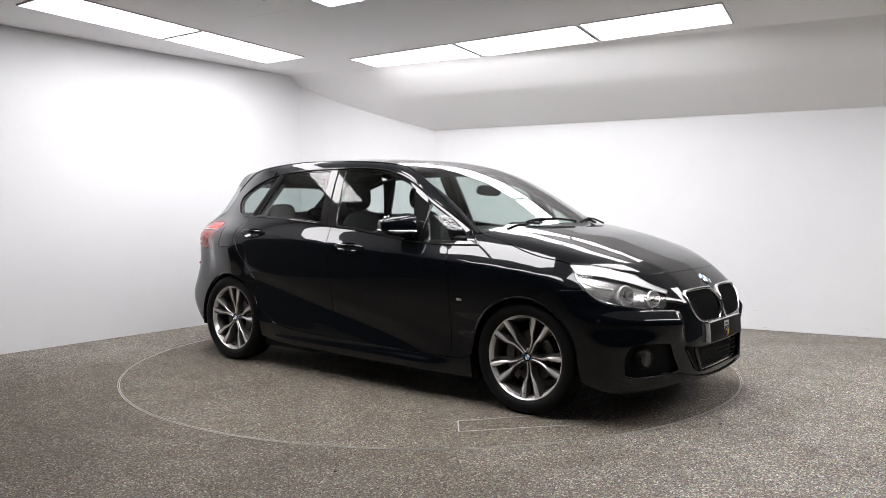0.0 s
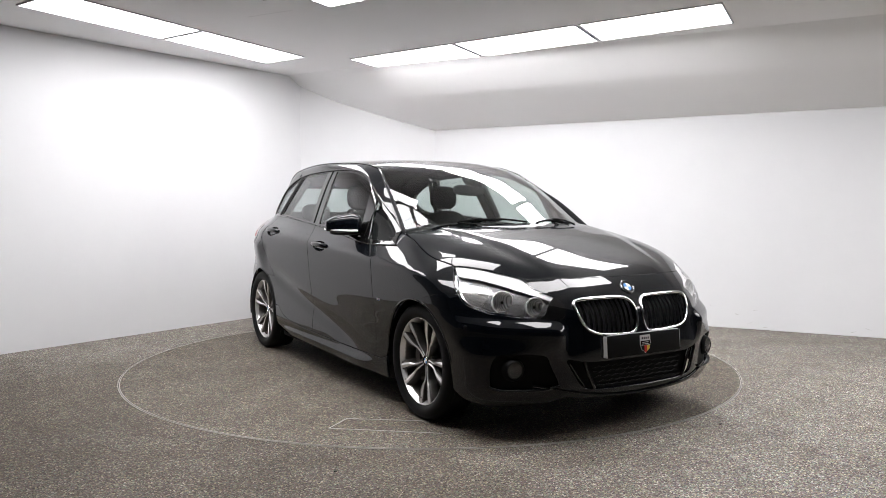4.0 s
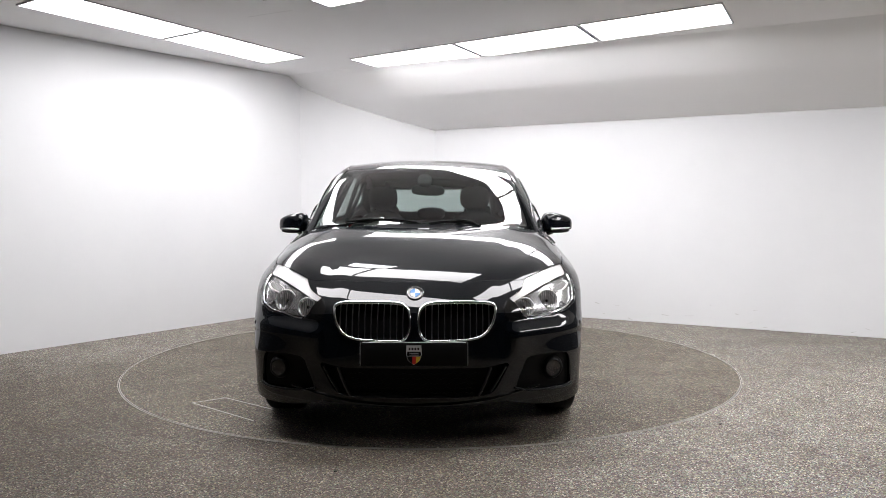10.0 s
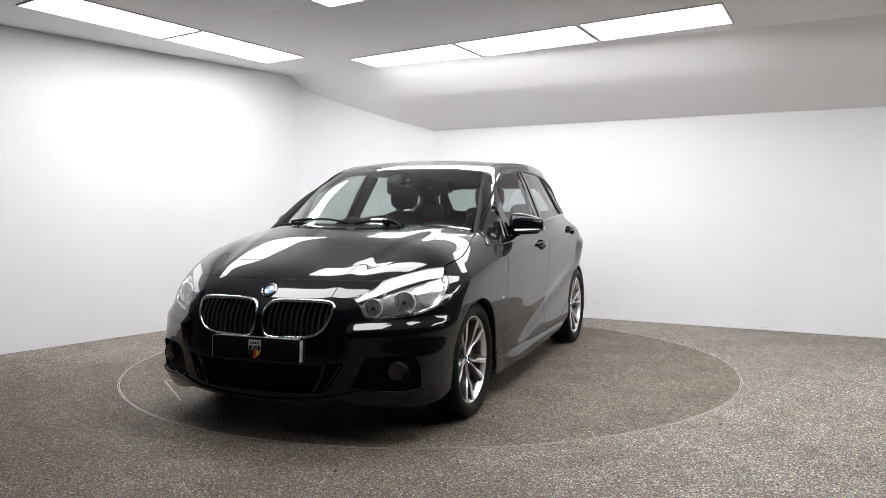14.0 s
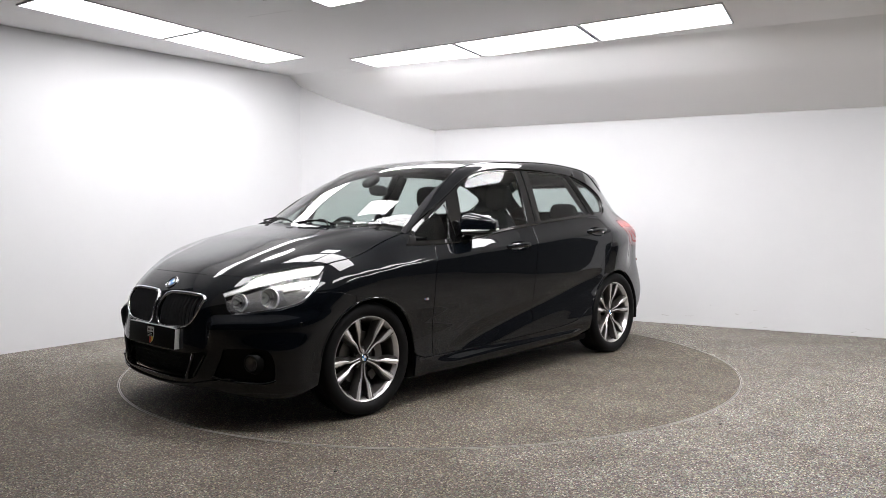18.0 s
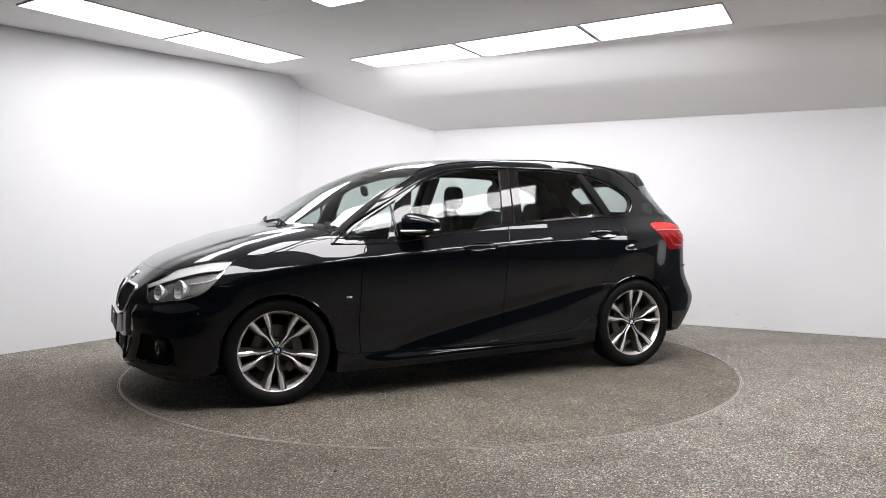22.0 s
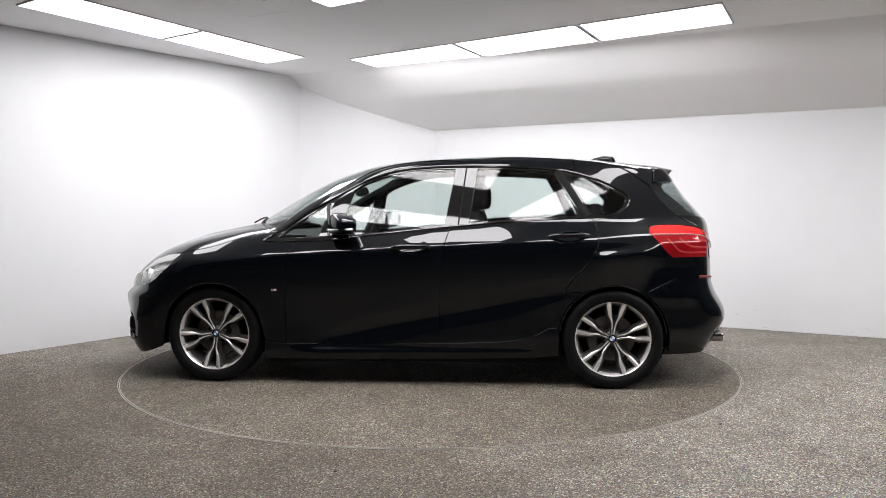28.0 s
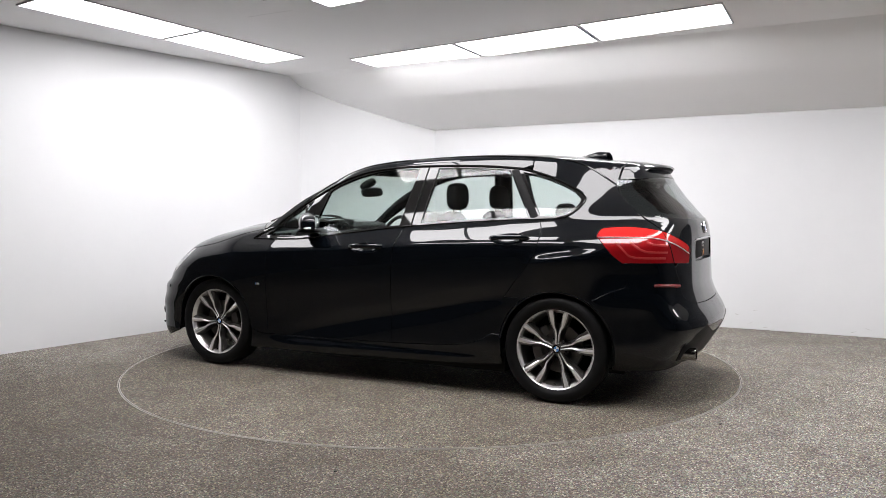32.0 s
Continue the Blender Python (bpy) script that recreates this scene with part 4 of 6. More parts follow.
def build_fenders():
    hood2, side_scr = flat(hood_side3, SIDE), flat(screen_side3, SIDE)
    arch = np.array([p for p in arc(WHEEL_X, WHEEL_Z, ARCH, 180, 0, 80)])
    k = [p for p in arch if not (p[0] > 1.46 and p[1] < 0.66)]
    k = np.array([p for p in k if p[1] > 0.33])
    outl = flat(hl_out3, SIDE)
    lamp_rear = outl[outl[:, 1] > 0.737]
    fender = np.vstack([hood2, flat(np.array([screen_side3[0]]), SIDE), np.array([[0.985, 0.962]]), cut(BELT2, 0.98, 0.765), catmull(DOOR_FRONT), np.array([[0.90, 0.275], [0.972, 0.30]]), k[k[:, 0] < 1.47],
                        flat(bump_f3[::-1], SIDE), lamp_rear])
    both("front_wing", patch(fender, SIDE, spacing=0.022), M_PAINT, (car, car), "glossy black front wing over the wheel")
    # pillar and roof rail
    rail = np.vstack([flat(rail3[::-1], SKEW), flat(curve3([(-1.03, 1.428), (-1.10, 1.45)], SIDE)[1:], SKEW), flat(roof_side3[::-1], SKEW)[(flat(roof_side3[::-1], SKEW)[:, 0] * SKEW[0].x) > -1.10],
                      flat(screen_side3[::-1], SKEW)])
    both("roof_rail", patch(rail, SKEW, spacing=0.011), M_PAINT, (car, car), "black windscreen pillar and roof side rail")
    # sill
    sill = np.vstack([np.array([[0.972, 0.30], [0.90, 0.275]]), cut(LOW2, 0.826, -0.93), np.array([[-0.982, 0.398], [-0.986, 0.36]]), catmull(SILL_LOW)[::-1]])
    both("side_skirt", patch(sill, SIDE, spacing=0.022), M_PAINT, (car, car), "black side skirt under the doors")


# rear quarter, tailgate, lamps
HATCH_SIDE = [(-1.62, 0.545, 1.46), (-1.684, 0.615, 1.402), (-1.733, 0.673, 1.309), (-1.822, 0.691, 1.208), (-1.905, 0.693, 1.125), (-1.945, 0.680, 1.062)]
hatch3 = drop(catmull(HATCH_SIDE) - 0.3 * np.array([-0.6, 0.75, 0.2]), (-0.6, 0.75, 0.2))
TL_TOP = [(-1.636, 0.867, 1.022), (-1.66, 0.850, 1.050), (-1.692, 0.829, 1.070), (-1.814, 0.793, 1.080), (-1.913, 0.727, 1.066), (-2.001, 0.596, 1.010), (-2.051, 0.469, 0.958), (-2.064, 0.426, 0.915)]
TL_LOW = [(-2.064, 0.426, 0.915), (-2.058, 0.458, 0.846), (-1.993, 0.628, 0.853), (-1.878, 0.776, 0.858), (-1.763, 0.842, 0.860), (-1.703, 0.864, 0.915), (-1.66, 0.868, 0.970), (-1.636, 0.867, 1.022)]
tlw = np.array(LAMP_R[2])
tl_top3 = drop(catmull(TL_TOP), tlw)
tl_low3 = np.vstack([drop(catmull(TL_LOW[:2]), tlw), drop(catmull(TL_LOW[1:5]), tlw)[1:], drop(catmull(TL_LOW[4:]), tlw)[1:]])
tl_split3 = drop(catmull([(-1.945, 0.680, 1.062), (-1.967, 0.670, 0.977), (-1.993, 0.628, 0.853)]), tlw)
RB_TOP = [(-1.53, 0.615), (-1.638, 0.672), (-1.734, 0.712), (-1.760, 0.76), (-1.765, 0.858)]
rb_top3 = curve3(RB_TOP, SIDE)
rb_side3 = drop(catmull([(-1.993, 0.628, 0.853), (-2.005, 0.605, 0.79), (-2.019, 0.582, 0.74), (-2.048, 0.555, 0.645), (-2.108, 0.417, 0.599)]), tlw)


def build_rear():
    q = QUARTER
    roof2 = roof_side3[roof_side3[:, 0] < -1.09]
    i0 = np.argmin(np.abs(qtr3[:, 0] + 1.105) + (qtr3[:, 2] < 1.3) * 9)
    arch = lift(np.array([p for p in arc(-WHEEL_X, WHEEL_Z, ARCH, 90, 180, 60) if p[1] > 0.615]), SIDE)
    arch2 = lift(np.array([p for p in arc(-WHEEL_X, WHEEL_Z, ARCH, 30, 90, 60) if p[1] > 0.628]), SIDE)
    tl_front = np.vstack([tl_low3[np.argmin(np.abs(tl_low3[:, 0] + 1.765) + (tl_low3[:, 2] > 0.87) * 9):], tl_top3[:np.argmin(np.abs(tl_top3[:, 0] + 1.943))]])
    belt_q = belt3[belt3[:, 0] < -1.20]
    outline = np.vstack([flat(c, q) for c in (curve3(DOOR_REAR, SIDE)[::-1], belt_q, qtr3[1:i0 + 1], roof2, hatch3[1:], tl_front[::-1], rb_top3[::-1][1:], arch[::-1], arch2[::-1])])
    both("rear_quarter_panel", patch(outline, q, spacing=0.015), M_PAINT, (car, car), "glossy black rear quarter panel")
    # fuel flap outline on the driver's side
    fl = curve3([(-1.262, 1.028), (-1.258, 0.90), (-1.275, 0.885), (-1.42, 0.884), (-1.445, 0.90), (-1.478, 1.03)], SIDE) * np.array([1, -1, 1])
    part("fuel_flap_gap", tube(fl, 0.0022, 6), M_MATTE, car)
    # lamps
    tl = np.vstack([tl_top3[:-1], tl_low3])
    bed = both("tail_lamp", patch(flat(tl, LAMP_R), LAMP_R, spacing=0.02, rim=0.03, gap=0.002), M_REDLENS, (car, car), "glossy red tail lamp wrapping round the corner")
    band_c = drop(catmull([(-1.646, 0.872, 1.013), (-1.761, 0.84, 1.014), (-1.903, 0.75, 1.006), (-1.979, 0.649, 0.976), (-2.054, 0.455, 0.905)]), tlw)
    upper = patch(flat(np.vstack([tl_top3[1:-2], band_c[::-1][1:-1]]), LAMP_R), LAMP_R, spacing=0.02, rim=0.0, gap=0.004, level=0.0012)
    both("upper_lens", upper, M_REDUPPER, bed, "bright red upper lens band")
    strip_curve(band_c, 0.001, 0.0042, "chrome_line", M_SILVER, bed, flat_z=0.6, label="pale reflecting line in the lamp")
    for pts in ([(-1.74, 0.85, 0.985), (-1.775, 0.835, 0.93), (-1.82, 0.81, 0.895), (-1.95, 0.69, 0.885)], [(-1.81, 0.82, 0.985), (-1.84, 0.80, 0.945), (-1.88, 0.77, 0.925), (-1.96, 0.68, 0.918)], [(-1.88, 0.775, 0.985), (-1.90, 0.755, 0.965), (-1.96, 0.68, 0.955)]):
        strip_curve(drop(catmull(pts), tlw), -0.0020, 0.010, "light_bar", M_REDLENS2, bed, flat_z=0.3, up=tuple(tlw))
    strip_curve(tl_split3, 0.001, 0.0025, "lamp_joint", M_MATTE, bed)
    # tailgate with its window
    win = np.array([(0.525, 1.350), (0.555, 1.30), (0.580, 1.19), (0.578, 1.14), (0.54, 1.122), (0.36, 1.115), (0.0, 1.112)])
    win = np.vstack([catmull(win), (catmull(win) * [-1, 1])[::-1], catmull([(-0.525, 1.350), (-0.25, 1.372), (0, 1.376), (0.25, 1.372), (0.525, 1.350)])[1:-1]])
    gate_half = np.vstack([flat(c, REAR) for c in (curve3([(-1.68, 0.0), (-1.66, 0.35), (-1.62, 0.545)], TOP), hatch3[1:])])
    lampedge = flat(tl_top3[np.argmin(np.abs(tl_top3[:, 0] + 1.947)):], REAR)
    low = flat(np.vstack([tl_low3[:np.argmin(np.abs(tl_low3[:, 0] + 1.993) + (tl_low3[:, 2] > 0.87) * 9)], rb_side3[1:]]), REAR)
    half = np.vstack([gate_half, lampedge, low, [[0.2, 0.592], [0.0, 0.590]]])
    full = np.vstack([half, (half * [-1, 1])[::-1]])
    nook = np.vstack([catmull([(0.285, 0.985), (0.30, 0.97), (0.295, 0.86), (0.28, 0.845)]), catmull([(-0.28, 0.845), (-0.295, 0.86), (-0.30, 0.97), (-0.285, 0.985)])])
    gate = sheet("tailgate", patch(full, REAR, holes=[win, nook], spacing=0.018, rim=0.028), M_PAINT, car, "glossy black tailgate")
    sheet("rear_window", patch(win, REAR, gap=-0.003, spacing=0.04, rim=0, level=-0.006), M_REARGLASS, gate, "dark tinted heated rear window")
    hole = np.vstack([catmull([(0.44, 1.345), (0.47, 1.30), (0.475, 1.19), (0.44, 1.145), (0.0, 1.135)]), (catmull([(0.44, 1.345), (0.47, 1.30), (0.475, 1.19), (0.44, 1.145), (0.0, 1.135)]) * [-1, 1])[::-1]])
    sheet("tailgate_trim", patch(inset(tidy(full), 0.03), REAR, holes=[hole], spacing=0.06, level=-0.045, rim=0), M_LINER, gate, "dark inner trim of the tailgate")
    sheet("plate_recess", patch(nook, REAR, gap=-0.004, spacing=0.05, level=-0.027, rim=0), M_PAINT, gate)
    grip = curve3([(0.27, 0.982), (0.0, 0.985), (-0.27, 0.982)], REAR)
    part("grip_strip", tube(grip - form_normals(grip) * 0.004, 0.005, 8), M_CHROME, gate, "slim chrome strip over the plate")
    # spoiler over the window
    bm = bmesh.new()
    rows = []
    for i in range(25):
        y = -0.475 + 0.95 * i / 24
        f = abs(y) / 0.475
        x1 = -1.838 + 0.115 * f ** 2.4
        z_on = float(drop(np.array([[x1, y, 0]]), (0, 0, 1))[0, 2])
        z1 = float(np.interp(f, [0.72, 0.98], [0.0, 1.0]))
        z1 = (1.452 - 0.030 * f ** 2.2) * (1 - z1) + (z_on + 0.001) * z1
        x0 = -1.595
        ln = x0 - x1
        z0 = float(drop(np.array([[x0, y, 0]]), (0, 0, 1))[0, 2]) + 0.002
        prof = [(x0, z0), (x0 - 0.35 * ln, z0 + (z1 - z0) * 0.35 + 0.006), (x0 - 0.72 * ln, z0 + (z1 - z0) * 0.78 + 0.006), (x1 + 0.012, z1 + 0.003), (x1, z1 - 0.005), (x1 + 0.010, z1 - 0.014), (x0 - 0.74 * ln, z1 - 0.030), (x0 - 0.62 * ln, z1 - 0.052), (x0 - 0.35 * ln, z1 - 0.045), (x0 - 0.1 * ln, z0 - 0.03)]
        rows.append([bm.verts.new((px, y * (1.0 - 0.10 * (x0 - px) / 0.17 * f ** 4) * (1.0 - 0.05 * (k > 6)), pz)) for k, (px, pz) in enumerate(prof)])
    for a, b in zip(rows, rows[1:]):
        for k in range(len(a)):
            bm.faces.new((a[k], a[(k + 1) % len(a)], b[(k + 1) % len(a)], b[k]))
    bm.faces.new(rows[0])
    bm.faces.new(rows[-1][::-1])
    us = bmesh.new()
    for a, b in zip(rows[1:-1], rows[2:-1]):
        for k in range(5, 9):
            us.faces.new([us.verts.new((v.co.x - 0.001, v.co.y, v.co.z - 0.0025)) for v in (a[k], a[k + 1], b[k + 1], b[k])])
    bmesh.ops.remove_doubles(us, verts=us.verts, dist=1e-4)
    part("roof_spoiler", bm, M_PAINT, gate, "black roof spoiler over the rear window", sharp=50)
    part("spoiler_underside", us, M_MATTE, gate, "dark underside of the spoiler")
    # bumper: corners and middle
    low_c = drop(catmull([(-1.64, 0.87, 0.235), (-1.74, 0.85, 0.225), (-1.90, 0.76, 0.222), (-2.01, 0.64, 0.23), (-2.06, 0.54, 0.25)]), tlw)
    arch = lift(np.array([p for p in arc(-WHEEL_X, WHEEL_Z, ARCH, 90, 200, 80) if p[1] < 0.615 and p[0] < -1.335]), SIDE)
    seam = drop(catmull([(-2.108, 0.417, 0.599), (-2.17, 0.43, 0.50), (-2.13, 0.48, 0.36), (-2.06, 0.54, 0.25)]), tlw)
    tl_i = tl_low3[np.argmin(np.abs(tl_low3[:, 0] + 1.993) + (tl_low3[:, 2] > 0.87) * 9):np.argmin(np.abs(tl_low3[:, 0] + 1.765) + (tl_low3[:, 2] > 0.87) * 9)]
    corner = np.vstack([flat(c, CORNER_R) for c in (rb_top3, tl_i[::-1], rb_side3, seam[1:], low_c[::-1][1:], arch[::-1])])
    c1 = patch(corner, CORNER_R, spacing=0.022, gap=0.0)
    sm = flat(seam, REAR)
    mid = np.vstack([sm, [[0.3, 0.235], [0, 0.23], [-0.3, 0.235]], (sm * [-1, 1])[::-1], [[-0.2, 0.588], [0, 0.586], [0.2, 0.588]]])
    rb = sheet("rear_bumper", join([c1, mirrored(c1), patch(mid, REAR, spacing=0.026, gap=0.0)]), M_PAINT, car, "glossy black sculpted rear bumper")
    for s in (1, -1):
        rf = drop(catmull([(-1.907, 0.754, 0.727), (-1.97, 0.67, 0.723), (-2.02, 0.58, 0.716)]), tlw)
        pth = (rf + form_normals(rf) * 0.0) * np.array([1, s, 1])
        part("rear_reflector", tube(pth, 0.009, 8, flat_z=1.0), M_REDDARK, rb, "slim dark red reflector")
    # diffuser insert and tail pipe
    dz = patch(np.array([(0.60, 0.27), (0.63, 0.36), (0.55, 0.43), (0.40, 0.475), (0.2, 0.40), (-0.2, 0.40), (-0.40, 0.475), (-0.55, 0.43), (-0.63, 0.36), (-0.60, 0.27), (0, 0.25)]), REAR, spacing=0.03, gap=0, level=0.003, rim=0.01)
    sheet("diffuser", dz, M_MATTE, rb, "matte black diffuser insert")
    bm = lathe([(0.030, 0.0), (0.036, 0.0), (0.038, 0.01), (0.038, 0.20), (0.034, 0.205), (0.033, 0.0), (0.030, 0.0)], 24, "x")
    part("exhaust_pipe", moved(bm, Matrix.Translation((-2.105, 0.525, 0.305))), M_PIPE, car, "round chrome exhaust tailpipe")
    # roof aerial fin
    bm = bmesh.new()
    rows = []
    for i in range(9):
        f = i / 8
        x = -1.22 - 0.19 * f
        h = 0.046 * min(1.0, f / 0.55) ** 0.8 * (1 if f < 0.99 else 0.55)
        w = 0.032 * (1 - 0.45 * f)
        z0 = float(drop(np.array([[x, 0, 0]]), (0, 0, 1))[0, 2]) - 0.004
        rows.append([bm.verts.new((x - (0.03 * k / 4 if i < 8 else 0.0), w * math.cos(a), z0 + (0.006 + h) * math.sin(a) ** 0.7 if math.sin(a) > 0 else z0)) for k, a in enumerate(np.linspace(0, math.pi, 9))])
    for a, b in zip(rows, rows[1:]):
        for k in range(8):
            bm.faces.new((a[k], a[k + 1], b[k + 1], b[k]))
    bm.faces.new(rows[-1])
    bm.faces.new(rows[0][::-1])
    part("roof_aerial", bm, M_PAINT, car, "small black shark-fin roof aerial")
    # rear plate and badge
    roundel((float(TAIL(1.05)) - 0.003, 0.0, 1.05), (-1.0, 0, 0.06), 0.037, car, "rear_badge")
    plate(gate, -1)


def plate(parent, end):
    """A blank dealer plate: black board, white ends and a small shield."""
    if end > 0:
        x, z, tilt = 2.186, 0.474, -4
    else:
        x, z, tilt = -2.042, 0.915, 0
    m = Matrix.Translation((x, 0, z)) @ Matrix.Rotation(radians(tilt), 4, "Y") @ Matrix.Rotation(radians(0 if end > 0 else 180), 4, "Z")
    board = part("number_plate", moved(box(-0.006, 0.006, -0.26, 0.26, -0.056, 0.056, 0.004), m), M_MATTE, parent, "blank black dealer plate with white end edges")
    for y in (-0.2612, 0.2612):
        part("white_edge", moved(box(-0.026, 0.0035, y - 0.0008, y + 0.0008, -0.054, 0.054), m), M_WHITE, board, smooth=False)
    part("top_edge", moved(box(-0.012, 0.004, -0.25, 0.25, 0.056, 0.0585), m), M_SILVER, board, smooth=False)
    shield = [(-0.036, 0.044), (0.036, 0.044), (0.038, 0.0), (0.028, -0.03), (0.0, -0.050), (-0.028, -0.03), (-0.038, 0.0)]

    def slab(poly, x0, x1, material, label=""):
        bm = bmesh.new()
        a = [bm.verts.new((x0, p[0], p[1])) for p in poly]
        b = [bm.verts.new((x1, p[0], p[1])) for p in poly]
        bm.faces.new(a)
        bm.faces.new(b[::-1])
        for i in range(len(poly)):
            bm.faces.new((a[i], a[(i + 1) % len(poly)], b[(i + 1) % len(poly)], b[i]))
        part("shield", moved(bm, m), material, board, label, smooth=False)
    slab(shield, 0.0065, 0.0085, M_SILVER, "small silver shield badge")
    slab([(-0.032, 0.014), (0.032, 0.014), (0.034, 0.0), (0.033, -0.008), (-0.033, -0.008), (-0.034, 0.0)], 0.0088, 0.0095, M_MATTE)
    slab([(-0.033, -0.010), (-0.008, -0.010), (-0.008, -0.043), (-0.026, -0.030)], 0.0088, 0.0095, M_MATTE)
    slab([(-0.008, -0.010), (0.010, -0.010), (0.010, -0.043), (0.0, -0.048), (-0.008, -0.043)], 0.0088, 0.0097, M_RED)
    slab([(0.010, -0.010), (0.033, -0.010), (0.026, -0.030), (0.010, -0.043)], 0.0088, 0.0096, M_YELLOW)
    for k in range(4):
        slab([(-0.025 + k * 0.014, 0.022), (-0.017 + k * 0.014, 0.022), (-0.017 + k * 0.014, 0.033), (-0.025 + k * 0.014, 0.033)], 0.0088, 0.0095, M_MATTE)
    for k in range(2):
        slab([(-0.022, 0.008 - k * 0.009), (0.022, 0.008 - k * 0.009), (0.022, 0.005 - k * 0.009), (-0.022, 0.005 - k * 0.009)], 0.0097, 0.0102, M_SILVER)


# ---- nose ----
KIDNEY = [(0.022, 0.605), (0.026, 0.668), (0.044, 0.695), (0.085, 0.710), (0.21, 0.714), (0.35, 0.711), (0.392, 0.697), (0.397, 0.675), (0.380, 0.612), (0.340, 0.564), (0.28, 0.543), (0.20, 0.537), (0.10, 0.534), (0.045, 0.546), (0.022, 0.605)]
INTAKE = [(0.0, 0.402), (0.30, 0.404), (0.37, 0.408), (0.455, 0.424), (0.468, 0.412), (0.43, 0.345), (0.40, 0.295), (0.37, 0.272), (0.30, 0.259), (0.15, 0.253), (0.0, 0.251)]
FOG_REC = [(0.56, 0.438), (0.62, 0.450), (0.745, 0.450), (0.782, 0.434), (0.797, 0.37), (0.797, 0.305), (0.78, 0.276), (0.68, 0.272), (0.60, 0.273), (0.525, 0.279), (0.502, 0.30), (0.535, 0.385), (0.56, 0.438)]


def closed(pts, step=0.012):
    p = np.array(pts, float)
    if np.linalg.norm(p[0] - p[-1]) > 1e-6:
        p = np.vstack([p, p[:1]])
    q = catmull(np.vstack([p[-3:-1], p, p[1:3]]), step)
    a = np.argmin(np.abs(q - p[0]).sum(1)[:max(8, len(q) // 3)])
    b = len(q) - 1 - np.argmin(np.abs(q - p[0]).sum(1)[::-1][:max(8, len(q) // 3)])
    return q[a:b]


def build_nose():
    kid = closed(KIDNEY)
    intake_half = np.vstack([catmull(INTAKE[:4], 0.02), catmull(INTAKE[4:], 0.02)])
    intake = np.vstack([intake_half[1:-1], (intake_half * [-1, 1])[::-1]])
    fogr = closed(FOG_REC, 0.02)
    # bumper middle, seen from the front, up to the bonnet edge and the lamps
    seam = curve3([(0.474, 0.618), (0.515, 0.54), (0.53, 0.46), (0.505, 0.40), (0.475, 0.32), (0.455, 0.225)], FRONT)
    seam[0] = hl_low3[0]
    k = len(hood_rear) - 1
    hf = hood_front3[hood_front3[:, 0] > hl_top3[k][0] + 0.004]
    low = curve3([(0.455, 0.225), (0.38, 0.222), (0.28, 0.210), (0.14, 0.203), (0.0, 0.201)], FRONT)
    half3 = np.vstack([hf, hl_top3[k:], hl_in3[1:], seam[1:], low[1:]])
    h2 = flat(half3, FRONT)
    full = np.vstack([h2, (h2[1:-1] * [-1, 1])[::-1]])
    mir = lambda o: (np.asarray(o) * [-1, 1])[::-1]
    mid = patch(full, FRONT, holes=[kid, mir(kid), intake], spacing=0.022, gap=0.0, rim=0.02)
    # bumper corner round to the wheel
    arch = lift(np.array([p for p in arc(WHEEL_X, WHEEL_Z, ARCH, 0, 80, 60) if p[0] > 1.455 and p[1] > 0.33 and p[1] < 0.67]), SIDE)
    lo_c = drop(catmull([(1.69, 0.86, 0.24), (1.78, 0.82, 0.20), (1.90, 0.72, 0.178), (2.0, 0.58, 0.19), (2.09, 0.455, 0.225)]), (0.72, 0.69, 0.0))
    lamp_rest = np.vstack([hl_low3, hl_out3[1:]])
    lamp_rest = lamp_rest[:np.argmin(np.abs(lamp_rest[:, 2] - 0.733) + (lamp_rest[:, 0] > 1.8) * 9) + 1]
    corner = np.vstack([flat(c, CORNER_F) for c in (lamp_rest, bump_f3[1:], arch[::-1], lo_c, seam[::-1][1:-1])])
    fogc = flat(lift(fogr, FRONT), CORNER_F)
    c1 = patch(corner, CORNER_F, holes=[fogc], spacing=0.022, gap=0.0, rim=0.02)
    bumper = sheet("front_bumper", join([mid, c1, mirrored(c1)]), M_PAINT, car, "glossy black sports front bumper with large intakes")
    # dark backings of the openings
    back = lambda o, lvl: patch(o, FRONT, gap=-0.012, spacing=0.04, rim=0.0, level=lvl)
    sheet("intake_backing", back(intake, -0.06), M_MATTE, bumper)
    fb = patch(fogc, CORNER_F, gap=-0.012, spacing=0.03, rim=0, level=-0.025)
    both("fog_recess", fb, M_MATTE, (bumper, bumper), "matte black fog lamp recess")
    # honeycomb bars over the low intake
    for k, z in enumerate(np.arange(0.272, 0.385, 0.024)):
        w = 0.285 + (z - 0.262) * 0.30
        ys = np.linspace(-w, w, 60)
        pth = lift(np.stack([ys, np.full(60, z) + 0.004 * np.sin(ys * 110 + k * math.pi)], 1), FRONT)
        part("intake_bar", tube(pth - form_normals(pth) * 0.02, 0.0035, 6), M_MATTE, bumper)
    # blades in the side openings, thin lip under the nose
    for s in (1, -1):
        for pts, r in (([(0.375, 0.405), (0.345, 0.33), (0.315, 0.266)], 0.010), ([(0.45, 0.405), (0.415, 0.345), (0.375, 0.285)], 0.007)):
            c = lift(catmull(pts), FRONT)
            b = tube(c - form_normals(c) * 0.004, r, 8)
            part("intake_blade", b if s > 0 else reflect_bm(b), M_GLOSS, bumper)
    wl = curve3([(0.495, 0.292), (0.56, 0.276), (0.66, 0.268), (0.76, 0.270), (0.80, 0.285)], FRONT)
    for s in (1, -1):
        b = tube(wl + form_normals(wl) * 0.002, 0.009, 8, flat_z=0.6)
